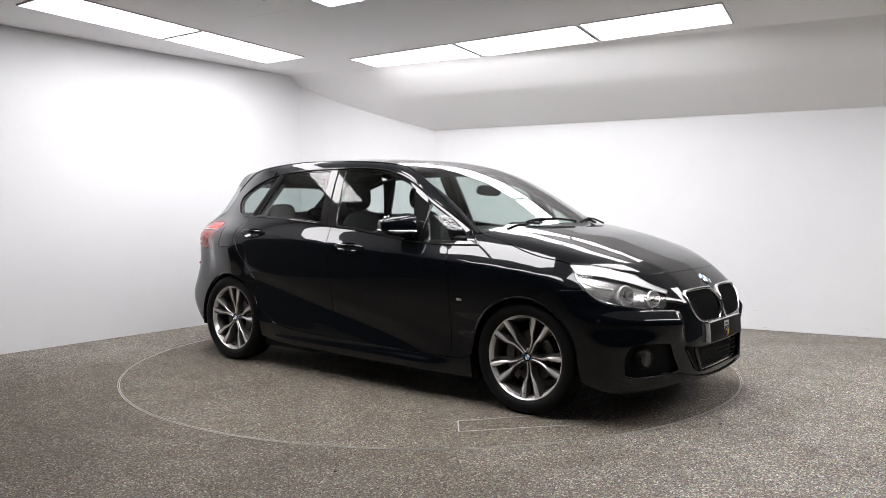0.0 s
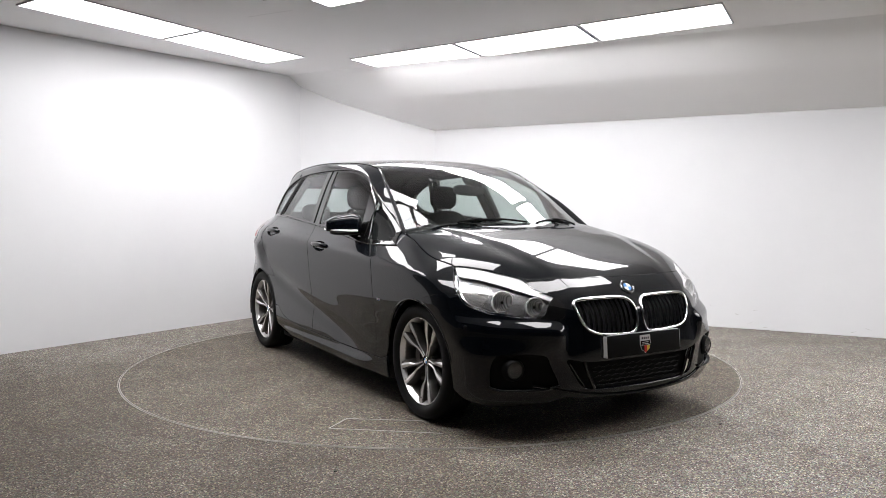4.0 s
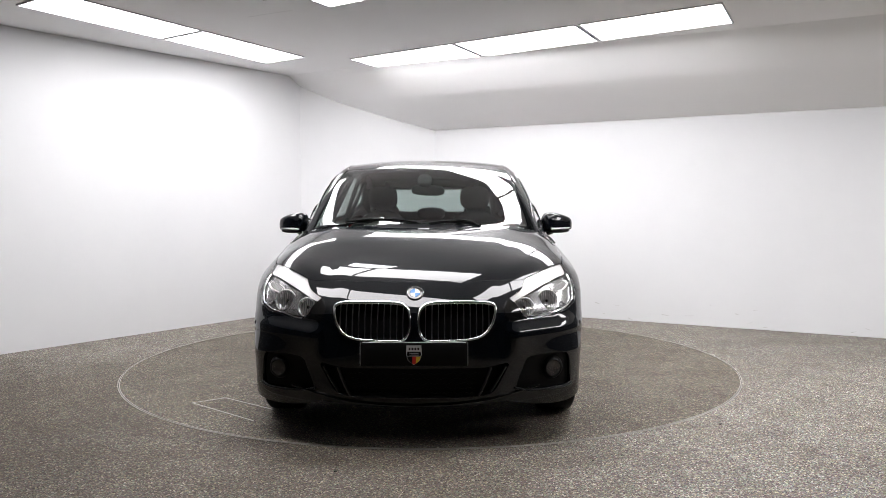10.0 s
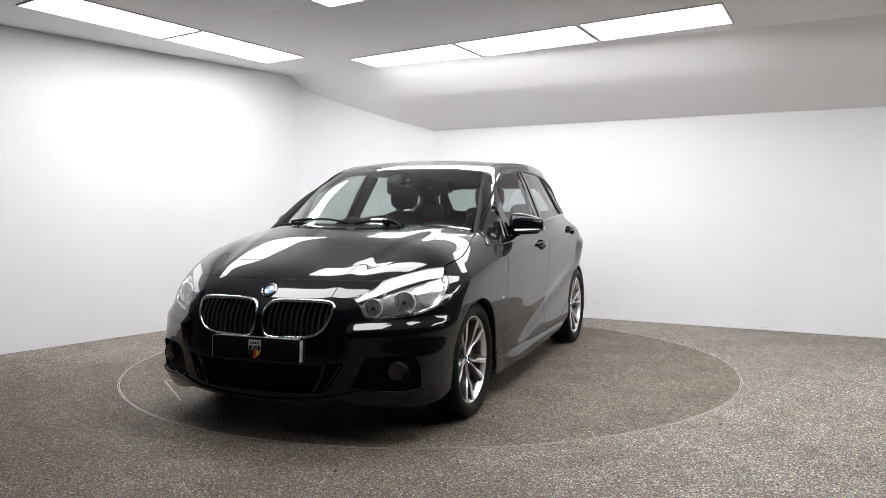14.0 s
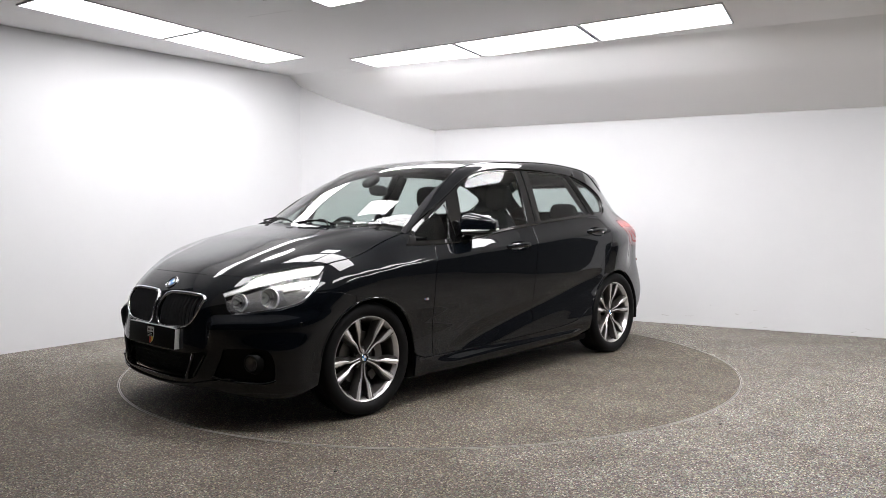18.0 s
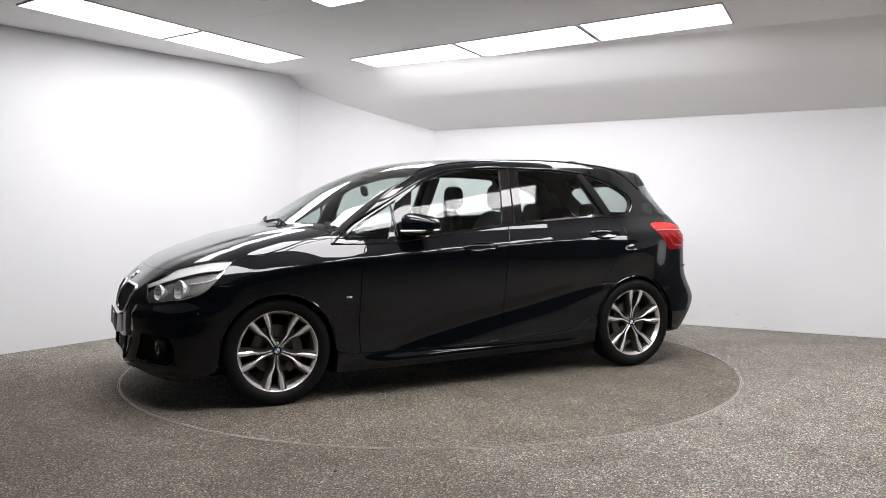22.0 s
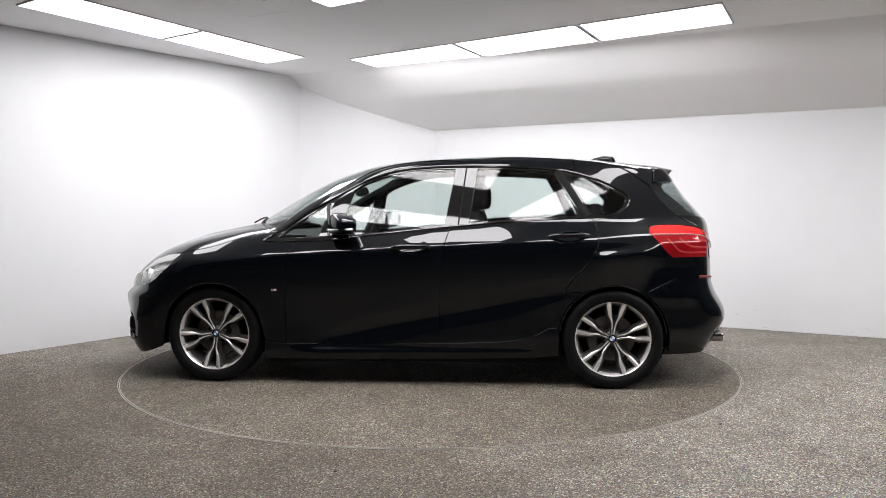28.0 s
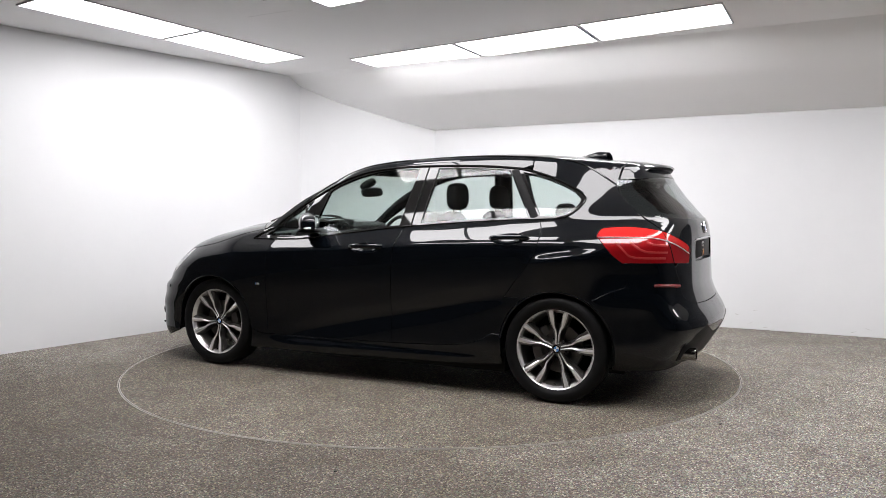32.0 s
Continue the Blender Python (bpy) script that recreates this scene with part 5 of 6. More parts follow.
        part("bumper_winglet", b if s > 0 else reflect_bm(b), M_MATTE, bumper, "black winglet under the fog lamp")
    lip = curve3([(0.62, 0.292), (0.51, 0.274), (0.42, 0.256), (0.36, 0.243), (0.18, 0.222), (0.0, 0.213)], FRONT)
    lip = np.vstack([lip, m3(lip)[1:]])
    part("splitter_lip", tube(lip + form_normals(lip) * 0.004, 0.006, 8), M_GLOSS, bumper, "slim gloss black lip under the intake")
    # twin grille
    for s in (1, -1):
        root_parent = car
        k3 = lift(kid, FRONT)
        nn = form_normals(k3)
        c0 = k3.mean(0)
        bm = tube(k3 + nn * 0.002, [0.0065 + 0.0040 * max(0.0, (v[2] - 0.66) / 0.05) for v in k3], 10, closed=True)
        frame_ob = part("grille_frame", bm if s > 0 else reflect_bm(bm), M_CHROME, root_parent, "chrome kidney-shaped grille frame")
        bk = patch(kid, FRONT, gap=-0.004, spacing=0.03, rim=0, level=-0.055)
        sheet("grille_backing", bk if s > 0 else mirrored(bk), M_MATTE, frame_ob)
        zs_lo, zs_hi = kid[:, 1].min(), kid[:, 1].max()
        for y in np.linspace(0.055, 0.368, 11):
            col = kid[np.abs(kid[:, 0] - y) < 0.014]
            z0, z1 = (col[:, 1].min() + 0.004, col[:, 1].max() - 0.004) if len(col) > 1 else (0.55, 0.70)
            c = lift(np.stack([np.full(9, y), np.linspace(z0, z1, 9)], 1), FRONT)
            c = c - form_normals(c) * 0.008
            bm = tube(c, 0.0085, 6, flat_z=0.28, up=(0, 1, 0))
            part("grille_slat", bm if s > 0 else reflect_bm(bm), M_SLAT, frame_ob)
    # headlamps
    hl2 = flat(np.vstack([hl_top3, hl_in3[1:], hl_low3[1:], hl_out3[1:-1]]), LAMP_F)
    w = np.array(LAMP_F[2])
    BOWLS = []
    for (x, y, z, r) in ((1.878, 0.690, 0.703, 0.055), (1.985, 0.567, 0.684, 0.046)):
        at = drop(np.array([[x, y, z]]), w)[0] - w * 0.034
        face = Vector((0.93, 0.30, 0.16)).normalized()
        rot = Matrix.Translation(at) @ face.to_track_quat("X", "Z").to_matrix().to_4x4()
        rim2 = flat(np.array([rot @ Vector((0.0, r * math.cos(a), r * math.sin(a))) for a in np.linspace(0, 2 * math.pi, 28, endpoint=False)]), LAMP_F)
        BOWLS.append((rot, r, rim2))
    lamp = both("headlamp", patch(hl2, LAMP_F, holes=[b[2] for b in BOWLS], spacing=0.02, level=-0.042, gap=-0.002, rim=0), M_BEZEL, (car, car), "headlamp with chrome reflectors behind a clear cover")
    both("lamp_cover", patch(hl2, LAMP_F, spacing=0.02, gap=0.001, rim=0.012), M_LAMPGLASS, lamp, "clear plastic lamp cover")
    low_b = drop(catmull([(2.056, 0.460, 0.694), (1.965, 0.555, 0.732), (1.85, 0.655, 0.774), (1.73, 0.745, 0.804), (1.655, 0.797, 0.815), (1.612, 0.806, 0.832)]), lw)
    both("chrome_brow", patch(flat(np.vstack([hl_top3[:-2], low_b[:-1]]), LAMP_F), LAMP_F, gap=0.004, spacing=0.02, level=-0.012, rim=0.006), M_BROW, lamp, "bright silver brow of the lamp")
    inner = drop(catmull([(2.035, 0.475, 0.700), (2.045, 0.512, 0.650), (2.0, 0.595, 0.640), (1.92, 0.70, 0.646), (1.86, 0.768, 0.648)]), lw)
    both("lamp_bezel", patch(flat(np.vstack([hl_in3, hl_low3[1:], inner[::-1]]), LAMP_F), LAMP_F, gap=0.003, spacing=0.02, level=-0.015, rim=0.03), M_GLOSS, lamp, "gloss black lower bezel")
    cap = drop(catmull([(2.020, 0.466, 0.727), (2.030, 0.512, 0.690), (2.035, 0.535, 0.640), (2.022, 0.573, 0.622)]), lw)
    k_top, k_low = np.argmin(np.linalg.norm(hl_top3 - cap[0], axis=1)), np.argmin(np.linalg.norm(hl_low3 - cap[-1], axis=1))
    both("lamp_cap", patch(flat(np.vstack([hl_top3[k_top:], hl_in3[1:], hl_low3[1:k_low + 1], cap[::-1][1:-1]]), LAMP_F), LAMP_F, gap=0.0, spacing=0.02, level=0.0015, rim=0.004), M_GLOSS, lamp, "gloss black inner end of the lamp")
    side_r = drop(catmull([(1.655, 0.812, 0.790), (1.73, 0.766, 0.776), (1.805, 0.705, 0.765), (1.815, 0.745, 0.700), (1.800, 0.785, 0.668), (1.74, 0.818, 0.695), (1.685, 0.825, 0.745), (1.655, 0.812, 0.790)]), lw)
    both("side_reflector", patch(flat(side_r[:-1], LAMP_F), LAMP_F, gap=0.001, spacing=0.02, level=-0.034, rim=0.008), M_SMOKED, lamp, "pale chrome outer reflector")
    for s, par in zip((1, -1), lamp):
        fix = (lambda b: b) if s > 0 else reflect_bm
        for rot, r, _ in BOWLS:
            bowl = lathe([(0.006, -0.050), (r * 0.35, -0.046), (r * 0.7, -0.034), (r * 0.92, -0.014), (r * 1.0, 0.003), (r * 1.05, 0.006), (r * 1.08, -0.004)], 32, "x")
            ob = part("reflector", fix(moved(bowl, rot)), M_REFLECT, par, "round chrome lamp reflector", sharp=60)
            ring = [rot @ Vector((0.006, r * 1.04 * math.cos(a), r * 1.04 * math.sin(a))) for a in np.linspace(0, 2 * math.pi, 32, endpoint=False)]
            part("reflector_ring", fix(tube(ring, 0.0034, 8, closed=True)), M_BROW, ob, "bright silver lamp ring")
            part("bulb_shield", fix(moved(lathe([(0.0005, -0.008), (0.008, -0.009), (0.0105, -0.014), (0.0105, -0.030), (0.008, -0.048)], 16, "x"), rot)), M_CHROME, ob, "chrome bulb cap")
        rimc = np.vstack([hl_low3[6:], hl_out3[1:-4]])
        part("lamp_rim", fix(tube(rimc - form_normals(rimc) * 0.012 + np.array([0.0, -0.006, 0.008]), 0.005, 8)), M_CHROME, par, "thin chrome lower rim")
        fin = drop(catmull([(1.675, 0.818, 0.778), (1.74, 0.782, 0.752), (1.815, 0.728, 0.740)]), w)
        part("lamp_fin", fix(tube(fin - form_normals(fin) * 0.020, 0.0065, 8, flat_z=0.6)), M_BROW, par, "bright chrome fin between the reflectors")
        mk = drop(catmull([(1.695, 0.818, 0.752), (1.75, 0.795, 0.735), (1.80, 0.757, 0.728)]), w)
        part("side_marker", fix(tube(mk - form_normals(mk) * 0.031, 0.006, 8)), M_AMBER, par, "amber side marker")
        # fog lamp and parking sensor
        p = drop(np.array([[2.3, 0.695, 0.372]]), (1, 0, 0))[0]
        rot = Vector((1.0, 0.28, 0.0)).normalized().to_track_quat("X", "Z").to_matrix().to_4x4()
        fm = Matrix.Translation(p + np.array([0.004, 0.004, 0])) @ rot
        fog = part("fog_lamp", fix(moved(lathe([(0.001, -0.010), (0.012, -0.007), (0.024, -0.004), (0.034, 0.0), (0.038, 0.001)], 32, "x"), fm)), M_FOGLENS, bumper, "round fog lamp", sharp=60)
        part("fog_lens", fix(moved(lathe([(0.001, 0.010), (0.02, 0.008), (0.030, 0.004), (0.037, 0.001)], 32, "x"), fm)), M_LAMPGLASS, fog)
        part("fog_ring", fix(moved(lathe([(0.036, 0.0), (0.042, 0.004), (0.048, 0.0), (0.054, -0.012), (0.062, -0.03)], 32, "x"), fm)), M_MATTE, fog)
        for q, rr in (((1.80, 0.0, 0.575), 0.010),):
            p = drop(np.array([[q[0], 0, q[2]]]), (0, 1, 0))[0]
            part("parking_sensor", fix(moved(lathe([(0.0005, 0.002), (rr * 0.8, 0.002), (rr, 0.0), (rr * 1.15, -0.004)], 20), Matrix.Translation(p) @ Matrix.Rotation(radians(-35), 4, "Z"))), M_MATTE, bumper)
    roundel((2.056, 0.0, 0.757), (0.72, 0, 0.70), 0.041, car)
    plate(car, 1)


def roundel(at, face, r, parent, name="badge"):
    """A round enamel badge: dark rim with a silver edge and four blue and white quarters."""
    rot = Vector(face).normalized().to_track_quat("X", "Z").to_matrix().to_4x4()
    if abs(face[1]) > 0.9:
        rot = Matrix.Rotation(radians(90 if face[1] > 0 else -90), 4, "Z")
    m = Matrix.Translation(at) @ rot
    base = part(name, moved(lathe([(0.0005, 0.002), (r * 0.62, 0.002), (r * 0.64, 0.0035), (r * 0.90, 0.0035), (r * 0.92, 0.005), (r, 0.004), (r * 1.02, -0.004)], 32, "x"), m), M_GLOSS, parent, "round enamel badge with blue and white quarters")
    part("badge_rim", moved(lathe([(r * 0.93, 0.0042), (r * 0.97, 0.006), (r * 1.02, 0.0045), (r * 1.03, -0.004)], 32, "x"), m), M_CHROME, base)
    for q in range(4):
        bm = bmesh.new()
        c = bm.verts.new((0.0042, 0, 0))
        ring = [bm.verts.new((0.0042, r * 0.62 * math.cos(a), r * 0.62 * math.sin(a))) for a in np.linspace(q * math.pi / 2, (q + 1) * math.pi / 2, 9)]
        for a, b in zip(ring, ring[1:]):
            bm.faces.new((c, a, b))
        part("enamel_quarter", moved(bm, m), M_BLUE if q % 2 else M_WHITE, base)


# ---- wheels ----
def build_wheel(x, side, phase):
    """One wheel: tyre, rim, five twin spokes, hub badge and brake. Its origin is the hub; the outer face looks along +y before it is turned."""
    root = new("wheel")
    root.parent = car
    root.matrix_basis = Matrix.Translation((x, side * 0.775, WHEEL_Z)) @ (Matrix.Identity(4) if side > 0 else Matrix.Rotation(math.pi, 4, "Z"))
    tagged(root, "double-spoke alloy wheel with a low-profile black tyre")
    R = WHEEL_Z - 0.001
    prof = [(0.238, 0.082), (0.250, 0.092), (0.262, 0.102), (0.280, 0.107), (0.298, 0.105), (0.311, 0.098), (R - 0.004, 0.088), (R - 0.001, 0.07), (R, 0.03), (R, -0.03), (R - 0.001, -0.07), (R - 0.006, -0.09), (0.300, -0.106), (0.26, -0.10), (0.236, -0.085)]
    tyre = part("tyre", lathe(prof, 72), M_RUBBER, root, "black low-profile tyre", sharp=60)
    for yy in (-0.045, -0.015, 0.015, 0.045):
        part("tread_groove", lathe([(R + 0.0005, yy - 0.004), (R - 0.002, yy), (R + 0.0005, yy + 0.004)], 72), M_GROOVE, tyre)
    part("rim", lathe([(0.226, 0.060), (0.231, 0.070), (0.236, 0.082), (0.2415, 0.088), (0.2455, 0.087), (0.246, 0.078), (0.240, 0.07)], 72), M_ALLOY, root, "polished rim edge", sharp=60)
    part("barrel", lathe([(0.2265, 0.061), (0.221, 0.045), (0.212, 0.0), (0.208, -0.08), (0.232, -0.09)], 64), M_BARREL, root, sharp=60)
    spokes = []
    for k in range(5):
        ax = phase + k * 72
        for s in (1, -1):
            # centre line: radius, sideways offset, half width, depth, width of the grey flank
            line = [(0.030, 0.0088, 0.0062, 0.049, 0.004), (0.060, 0.0098, 0.0068, 0.051, 0.009), (0.085, 0.0115, 0.0076, 0.055, 0.012), (0.105, 0.0145, 0.0090, 0.059, 0.012), (0.120, 0.0205, 0.0105, 0.063, 0.010),
                    (0.138, 0.0300, 0.0140, 0.067, 0.008), (0.158, 0.0368, 0.0175, 0.071, 0.007), (0.185, 0.0425, 0.0208, 0.075, 0.007), (0.212, 0.0485, 0.0225, 0.079, 0.007), (0.233, 0.0530, 0.0235, 0.082, 0.007)]
            rot = Matrix.Rotation(radians(ax - 90) * -1, 4, "Y")
            bm = bmesh.new()
            rows = []
            for r, o, h, y, fl in line:
                rows.append([bm.verts.new(((o + d) * s, yy, r)) for d, yy in ((-h, y - 0.042), (-h, y - 0.003), (-0.86 * h, y), (0.86 * h, y), (h, y - 0.003), (h + fl, y - 0.024), (h + fl * 1.1, y - 0.046))])
            for p, q in zip(rows, rows[1:]):
                for i in range(6):
                    bm.faces.new((p[i], p[i + 1], q[i + 1], q[i]))
            bm.faces.new(rows[-1])
            ob = part("spoke", moved(bm, rot), M_ALLOYGREY, root, sharp=35)
            fb = bmesh.new()
            fr = []
            for r, o, h, y, fl in line:
                fr.append([fb.verts.new(((o + d * h * 1.04) * s, y + e, r)) for d, e in ((-0.88, -0.0010), (-0.35, 0.0030), (-0.05, 0.0052), (0.88, -0.0050))])
            for p, q in zip(fr, fr[1:]):
                for i in range(3):
                    fb.faces.new((p[i], p[i + 1], q[i + 1], q[i]))
            part("spoke_face", moved(fb, rot), M_ALLOY, ob, "machined silver spoke face", sharp=20)
    hub = part("hub", lathe([(0.0005, 0.050), (0.030, 0.050), (0.036, 0.047), (0.046, 0.040), (0.062, 0.030), (0.066, 0.0)], 40), M_ALLOYDARK, root)
    for k in range(5):
        a = radians(phase + 36 + k * 72)
        part("wheel_bolt", moved(lathe([(0.0005, 0.037), (0.010, 0.038), (0.0125, 0.036), (0.0125, 0.0)], 14), Matrix.Translation((0.054 * math.cos(a), 0, 0.054 * math.sin(a)))), M_GROOVE, hub)
    roundel((0, 0.051, 0), (0, 1, 0), 0.0265, root, "hub_badge")
    part("brake_disc", lathe([(0.06, 0.004), (0.075, 0.004), (0.08, 0.008), (0.150, 0.008), (0.152, 0.0), (0.150, -0.02)], 56), M_DISCBRAKE, root, "worn steel brake disc", sharp=50)
    bm = lathe([(0.105, 0.012), (0.105, 0.030), (0.158, 0.030), (0.166, 0.016), (0.166, -0.03)], 64)
    bmesh.ops.delete(bm, geom=[f for f in bm.faces if f.calc_center_median().x * (1 if x > 0 else -1) * side > -0.06], context="FACES")
    part("brake_caliper", bm, M_ALLOYDARK, root, "dark cast brake caliper")
    part("valve", tube([(0.0, 0.068, -0.214), (0.004, 0.084, -0.205)], 0.003, 6), M_GROOVE, root)
    return root


def build_wheels():
    build_wheel(WHEEL_X, 1, 132)
    build_wheel(-WHEEL_X, 1, 95)
    build_wheel(WHEEL_X, -1, 180 - 64)
    build_wheel(-WHEEL_X, -1, 95)
    # arch liners and underbody
    for x in (WHEEL_X, -WHEEL_X):
        for s in (1, -1):
            bm = bmesh.new()
            a = arc(x, WHEEL_Z, ARCH + 0.012, -12, 192, 40)
            rows = [[bm.verts.new((px, s * y, pz)) for px, pz in a] for y in (0.905 - 0.035, 0.60)]
            for i in range(39):
                bm.faces.new((rows[0][i], rows[0][i + 1], rows[1][i + 1], rows[1][i]))
            bm.faces.new(rows[1])
            part("arch_liner", bm, M_MATTE, car, sharp=60)
    part("underbody", box(-1.0, 0.98, -0.82, 0.82, 0.145, 0.30, 0.02), M_MATTE, car)
    part("underbody", box(1.62, 1.95, -0.55, 0.55, 0.20, 0.50, 0.02), M_MATTE, car)
    part("underbody", box(-1.98, -1.60, -0.62, 0.62, 0.25, 0.55, 0.02), M_MATTE, car)
    part("underbody", box(-1.7, 1.7, -0.60, 0.60, 0.155, 0.45, 0.02), M_MATTE, car)
    for s in (1, -1):
        for x, y0 in ((WHEEL_X, 0), (-WHEEL_X, 0)):
            lip = lift(np.array([p for p in arc(x, WHEEL_Z, ARCH + 0.004, 8, 172, 60)]), SIDE)
            b = tube(lip - form_normals(lip) * 0.004, 0.007, 8)
            part("arch_lip", b if s > 0 else reflect_bm(b), M_PAINT, car)


# ---- mirrors, wipers, badges ----
def build_trim():
    for s in (1, -1):
        fix = (lambda b: b) if s > 0 else reflect_bm
        shell = blob((0.135, 0.235, 0.160), 3.8, 22, 40)
        for v in shell.verts:
            f = (v.co.y + 0.1175) / 0.235
            if v.co.z > 0:
                v.co.z *= 1.0 - 0.50 * max(0.0, (f - 0.15) / 0.85) ** 1.3
            else:
                v.co.z = max(v.co.z * 0.9, -0.052 + 0.012 * f)
            v.co.x = max(v.co.x, -0.046)
            v.co.x += 0.035 * (1 - f) - 0.035 * max(0, f - 0.55) - 0.18 * max(0.0, v.co.z) * (v.co.x > 0)
        m = Matrix.Translation((0.420, 0.915, 1.070)) @ Matrix.Rotation(radians(24), 4, "Z")
        root = part("door_mirror", fix(moved(shell, m)), M_PAINT, car, "glossy black door mirror")
        gl = blob((0.006, 0.185, 0.105), 3.0, 10, 24)
        part("mirror_glass", fix(moved(gl, m @ Matrix.Translation((-0.046, -0.004, 0.008)))), M_CHROME, root, "mirror glass")
        strp = [(0.092, -0.09, -0.036), (0.086, -0.03, -0.035), (0.070, 0.03, -0.033), (0.046, 0.082, -0.031), (0.004, 0.112, -0.029), (-0.03, 0.116, -0.028)]
        part("indicator_strip", fix(moved(tube(catmull(strp, 0.012), 0.0085, 8, flat_z=0.8), m)), M_BROW, root, "pale indicator strip")
        low = blob((0.16, 0.20, 0.04), 2.4, 8, 24)
        part("mirror_base", fix(moved(low, m @ Matrix.Translation((0.012, -0.012, -0.048)))), M_MATTE, root)
        stem = tube(catmull([(0.455, 0.775, 0.985), (0.450, 0.83, 0.995), (0.440, 0.88, 1.012)], 0.015), 0.042, 12, flat_z=0.42)
        part("mirror_foot", fix(stem), M_GLOSS, root, "gloss black mirror foot")
        # small slanted emblem on the wing
        p = drop(np.array([[0.90, 0, 0.633]]), (0, 1, 0))[0]
        em = part("wing_emblem", fix(moved(box(-0.015, 0.018, 0, 0.002, -0.0065, 0.0065, 0.0008, 1), Matrix.Translation(p) @ Matrix.Shear("XZ", 4, (0, 0)))), M_SILVER, car, "small silver wing emblem with colour stripes")
        for k, mt in enumerate((M_BLUE, M_GROOVE, M_RED)):
            part("emblem_stripe", fix(moved(box(0.012 - k * 0.0045, 0.015 - k * 0.0045, 0.0021, 0.0026, -0.0062, 0.0062), Matrix.Translation(p))), mt, em, smooth=False)
        # bright underside catch of the bonnet edge is left to the paint; gap line of bumper and wing
    for y0, y1, x0, x1 in ((-0.62, -0.02, 1.06, 1.20), (0.05, 0.36, 1.205, 1.150)):
        pts = []
        for i in range(20):
            f = i / 19
            y = y0 + (y1 - y0) * f
            x = x0 + (x1 - x0) * f - 0.015 * math.sin(f * math.pi)
            pts.append((x, y))
        c = lift(np.array(pts), TOP)
        c = c + form_normals(c) * 0.004
        wp = part("wiper", tube(c, 0.0048, 8, flat_z=1.2), M_MATTE, car, "black windscreen wiper blade")
        arm = [Vector(c[10]) + Vector((0, 0, 0.008)), Vector(c[5 if y0 < 0 else 15]) + Vector((0.02, 0, 0.010)), Vector((1.21, 0.02 if y0 < 0 else 0.36, 1.070))]
        part("wiper_arm", tube(catmull(arm, 0.03), 0.006, 8), M_MATTE, wp)
    bm = bmesh.new()
    pts = np.vstack([cowl3, m3(cowl3)[1:]])
    nn = form_normals(pts)
    r1 = [bm.verts.new(tuple(v)) for v in pts + np.array([0.03, 0, -0.018])]
    r2 = [bm.verts.new(tuple(v)) for v in pts + np.array([-0.05, 0, -0.012])]
    for i in range(len(pts) - 1):
        bm.faces.new((r1[i], r1[i + 1], r2[i + 1], r2[i]))
    part("cowl_panel", bm, M_MATTE, car)


# ---- cabin ----
def build_seat(x, y, back_lean, name="front_seat"):
    root = new(name)
    root.parent = car
    tagged(root, "anthracite cloth car seat with a headrest")
    root.matrix_basis = Matrix.Translation((x, y, 0.36))
    part("seat_cushion", moved(blob((0.54, 0.50, 0.20), 3.2), Matrix.Translation((0.05, 0, 0.10)) @ Matrix.Rotation(radians(-8), 4, "Y")), M_CLOTH, root)
    bk = blob((0.17, 0.50, 0.68), 3.0, 16, 28)
    for v in bk.verts:
        v.co.y *= 1.0 - 0.16 * max(0, v.co.z / 0.34)
    part("backrest", moved(bk, Matrix.Translation((-0.26, 0, 0.46)) @ Matrix.Rotation(radians(-back_lean), 4, "Y")), M_CLOTH, root)
    top = Vector((-0.26 - math.sin(radians(back_lean)) * 0.45, 0, 0.46 + math.cos(radians(back_lean)) * 0.45))
    part("headrest", moved(blob((0.11, 0.235, 0.19), 2.9, 14, 28), Matrix.Translation(top)), M_CLOTH, root)
    for dy in (-0.06, 0.06):
        part("headrest_post", tube([top + Vector((0.015, dy, -0.19)), top + Vector((0, dy, -0.02))], 0.006, 8), M_CHROME, root)
    return root


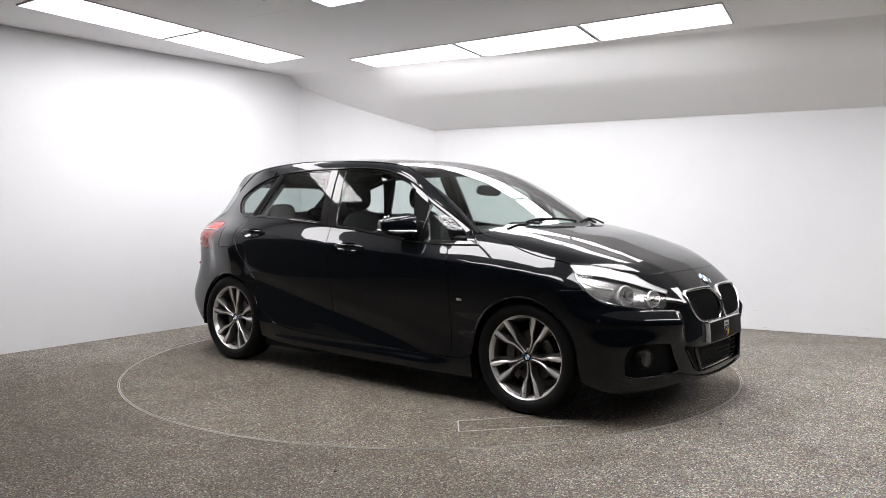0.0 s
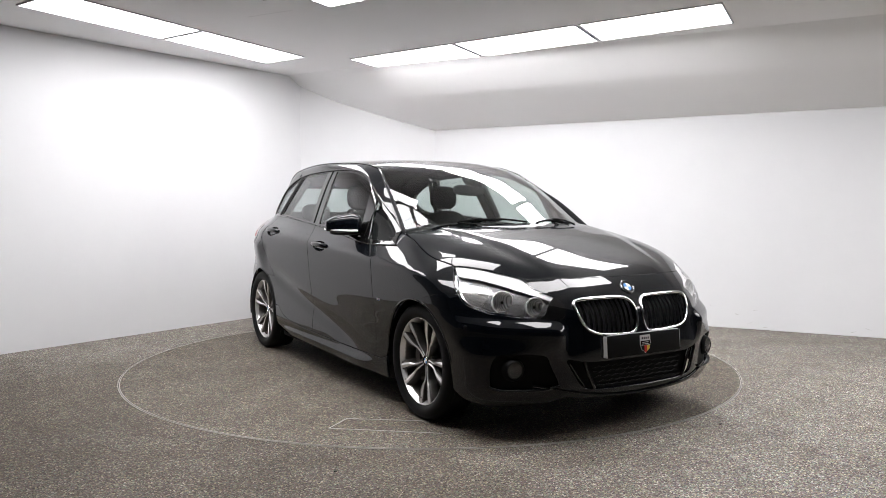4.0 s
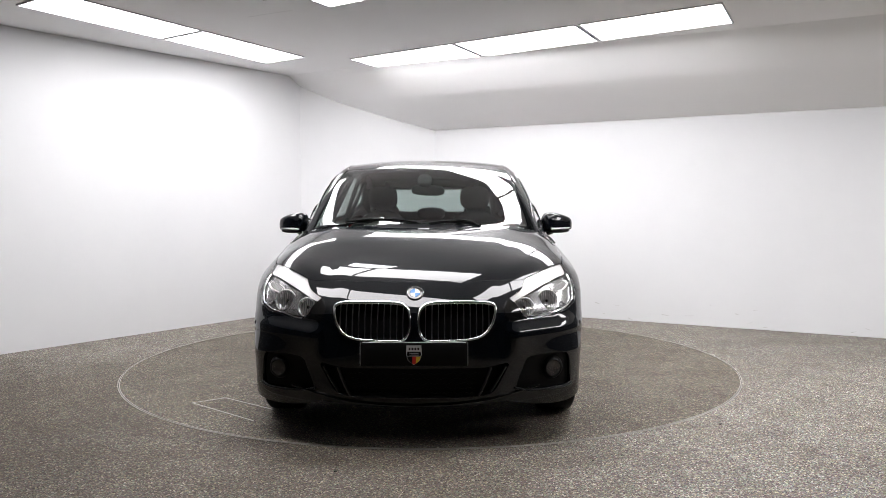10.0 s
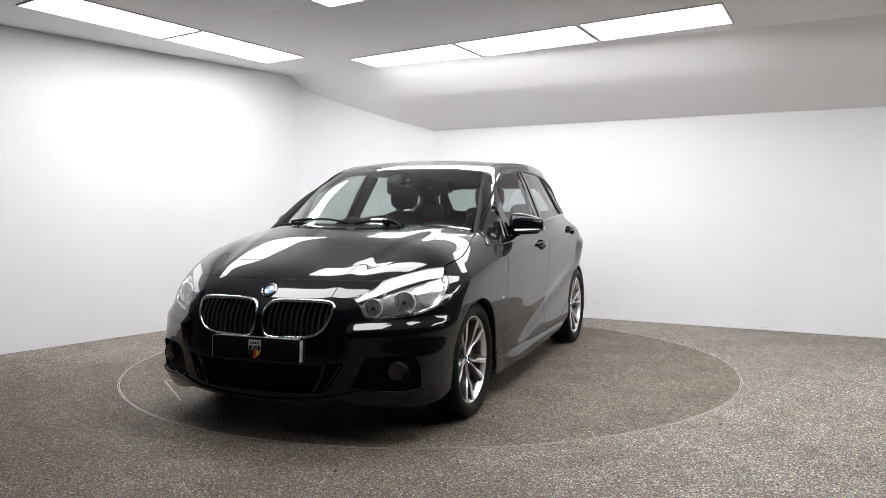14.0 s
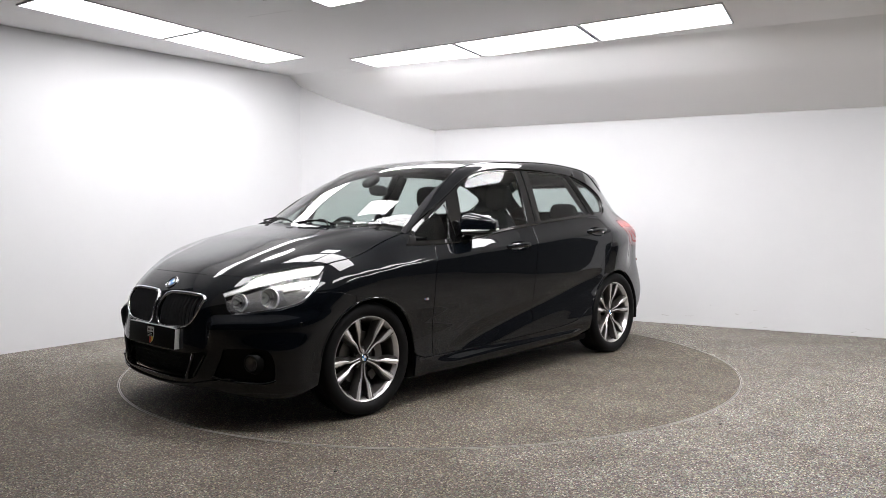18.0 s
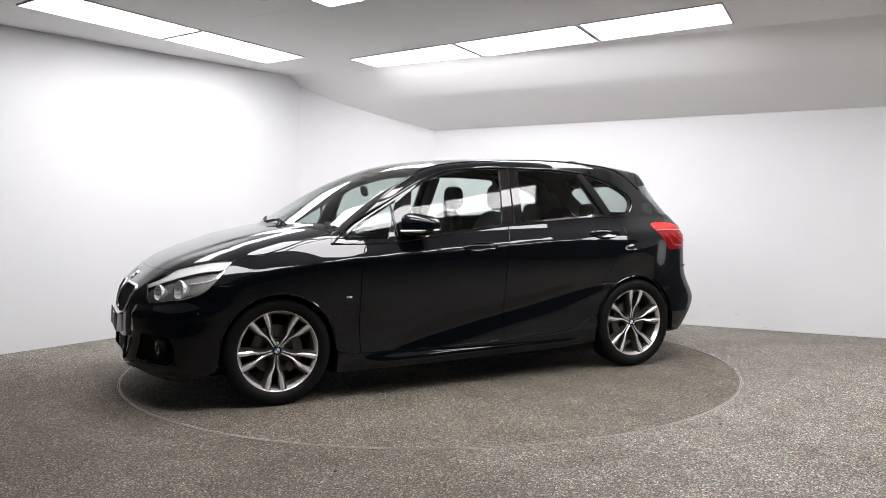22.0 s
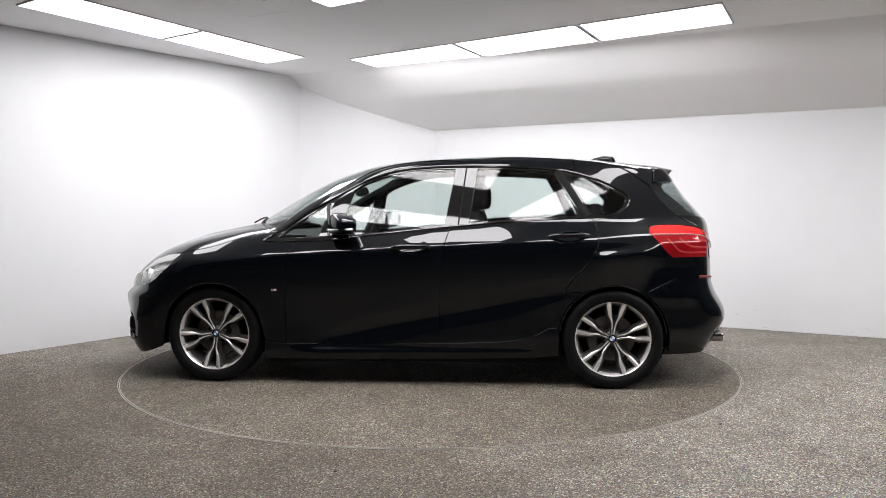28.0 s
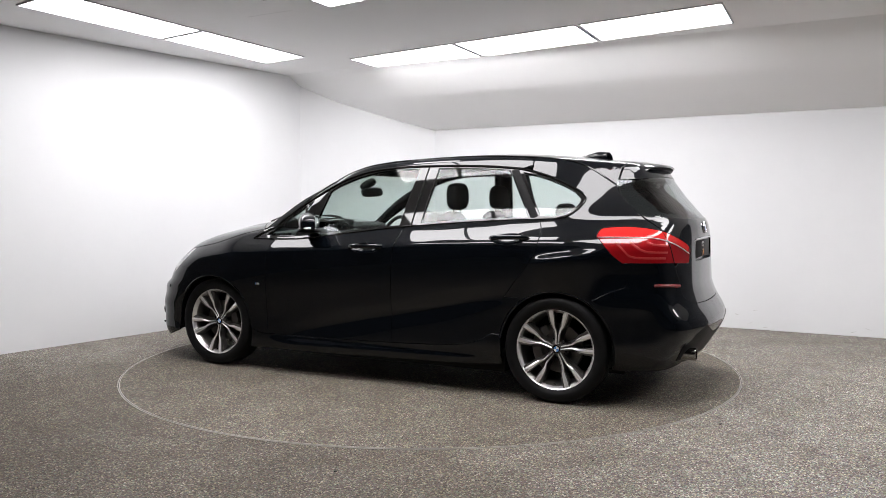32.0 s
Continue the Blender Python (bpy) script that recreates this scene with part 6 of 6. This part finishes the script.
def build_cabin():
    build_seat(-0.08, 0.37, 14)
    build_seat(-0.08, -0.37, 14)
    bench = new("rear_bench")
    bench.parent = car
    tagged(bench, "anthracite cloth rear bench with three headrests")
    part("seat_cushion", moved(blob((0.52, 1.28, 0.22), 4.0), Matrix.Translation((-0.85, 0, 0.46))), M_CLOTH, bench)
    part("backrest", moved(blob((0.16, 1.26, 0.62), 4.0), Matrix.Translation((-1.16, 0, 0.76)) @ Matrix.Rotation(radians(-16), 4, "Y")), M_CLOTH, bench)
    for y, h in ((-0.42, 0.15), (0.0, 0.11), (0.42, 0.15)):
        part("headrest", moved(blob((0.10, 0.25, h), 3.0), Matrix.Translation((-1.255, y, 1.095 + h / 4))), M_CLOTH, bench)
    part("parcel_shelf", box(-1.85, -1.28, -0.62, 0.62, 1.015, 1.03, 0.006), M_LINER, car)
    # dashboard
    prof = [(1.17, 0.985), (1.02, 1.01), (0.82, 1.015), (0.72, 0.995), (0.66, 0.94), (0.68, 0.80), (0.72, 0.60), (1.1, 0.60)]
    bm = bmesh.new()
    rows = [[bm.verts.new((px - 0.10 * (abs(y) / 0.74) ** 2.5 * (px > 0.75), y, pz - 0.02 * (abs(y) / 0.74) ** 2)) for px, pz in prof] for y in np.linspace(-0.74, 0.74, 15)]
    for a, b in zip(rows, rows[1:]):
        for i in range(len(prof) - 1):
            bm.faces.new((a[i], a[i + 1], b[i + 1], b[i]))
    dash = part("dashboard", bm, M_CABIN, car, "black plastic dashboard", sharp=50)
    hood = blob((0.26, 0.36, 0.10), 2.6)
    part("instrument_hood", moved(hood, Matrix.Translation((0.76, -0.37, 1.01))), M_CABIN, dash)
    part("screen", box(0.735, 0.75, -0.11, 0.13, 0.99, 1.08, 0.006), M_GLOSS, dash)
    # steering wheel
    m = Matrix.Translation((0.52, -0.37, 0.93)) @ Matrix.Rotation(radians(66), 4, "Y")
    ringp = [(0.185 * math.cos(a), 0.185 * math.sin(a), 0) for a in np.linspace(0, 2 * math.pi, 40, endpoint=False)]
    sw = part("steering_wheel", moved(tube(ringp, 0.0155, 10, closed=True), m), M_CABIN, car, "black leather steering wheel")
    part("steering_boss", moved(merge(blob((0.13, 0.15, 0.05), 2.4), box(-0.02, 0.02, -0.18, 0.18, -0.012, 0.004, 0.004), box(0.0, 0.18, -0.02, 0.02, -0.012, 0.004, 0.004)), m), M_CABIN, sw)
    part("steering_column", tube([(0.54, -0.37, 0.925), (0.80, -0.37, 0.80)], 0.04, 12), M_CABIN, sw)
    # interior mirror with its sensor housing
    mir = part("interior_mirror", moved(blob((0.035, 0.235, 0.075), 3.2), Matrix.Translation((0.475, 0.02, 1.300)) @ Matrix.Rotation(radians(12), 4, "Y") @ Matrix.Rotation(radians(-12), 4, "Z")), M_CABIN, car, "black interior rear-view mirror")
    part("mirror_mount", moved(blob((0.14, 0.10, 0.06), 2.6), Matrix.Translation((0.525, 0.0, 1.365)) @ Matrix.Rotation(radians(28), 4, "Y")), M_CABIN, mir)
    part("cabin_floor", box(-1.7, 1.1, -0.74, 0.74, 0.30, 0.36, 0.01), M_LINER, car)
    # pillar linings
    for s in (1, -1):
        for pts, r in (([(-0.33, 0.80, 1.03), (-0.40, 0.615, 1.43)], 0.045), ([(-1.16, 0.735, 1.09), (-1.02, 0.575, 1.40)], 0.03), ([(0.93, 0.735, 1.02), (0.62, 0.662, 1.235), (0.25, 0.56, 1.41)], 0.022)):
            c = catmull([(a, b * s, d) for a, b, d in pts], 0.05)
            part("pillar_lining", tube(c, r, 8, flat_z=0.5, up=(0, 1, 0.4)), M_LINER, car)


build_top()
build_roof_trim()
build_doors()
build_windows()
build_fenders()
build_rear()
build_nose()
build_wheels()
build_trim()
build_cabin()


def motions():
    """The car and its platform turn together."""
    rows, rows2 = [], []
    for t, a in TURN:
        m = Matrix.Rotation(radians(a), 4, "Z")
        rows.append((t, m @ Matrix.Translation((0.0631, -0.0322, 0.002))))
        rows2.append((t, Matrix.Translation((DISC.x, DISC.y, 0)) @ m))
    walk(car, rows)
    walk(TABLE, rows2)


motions()
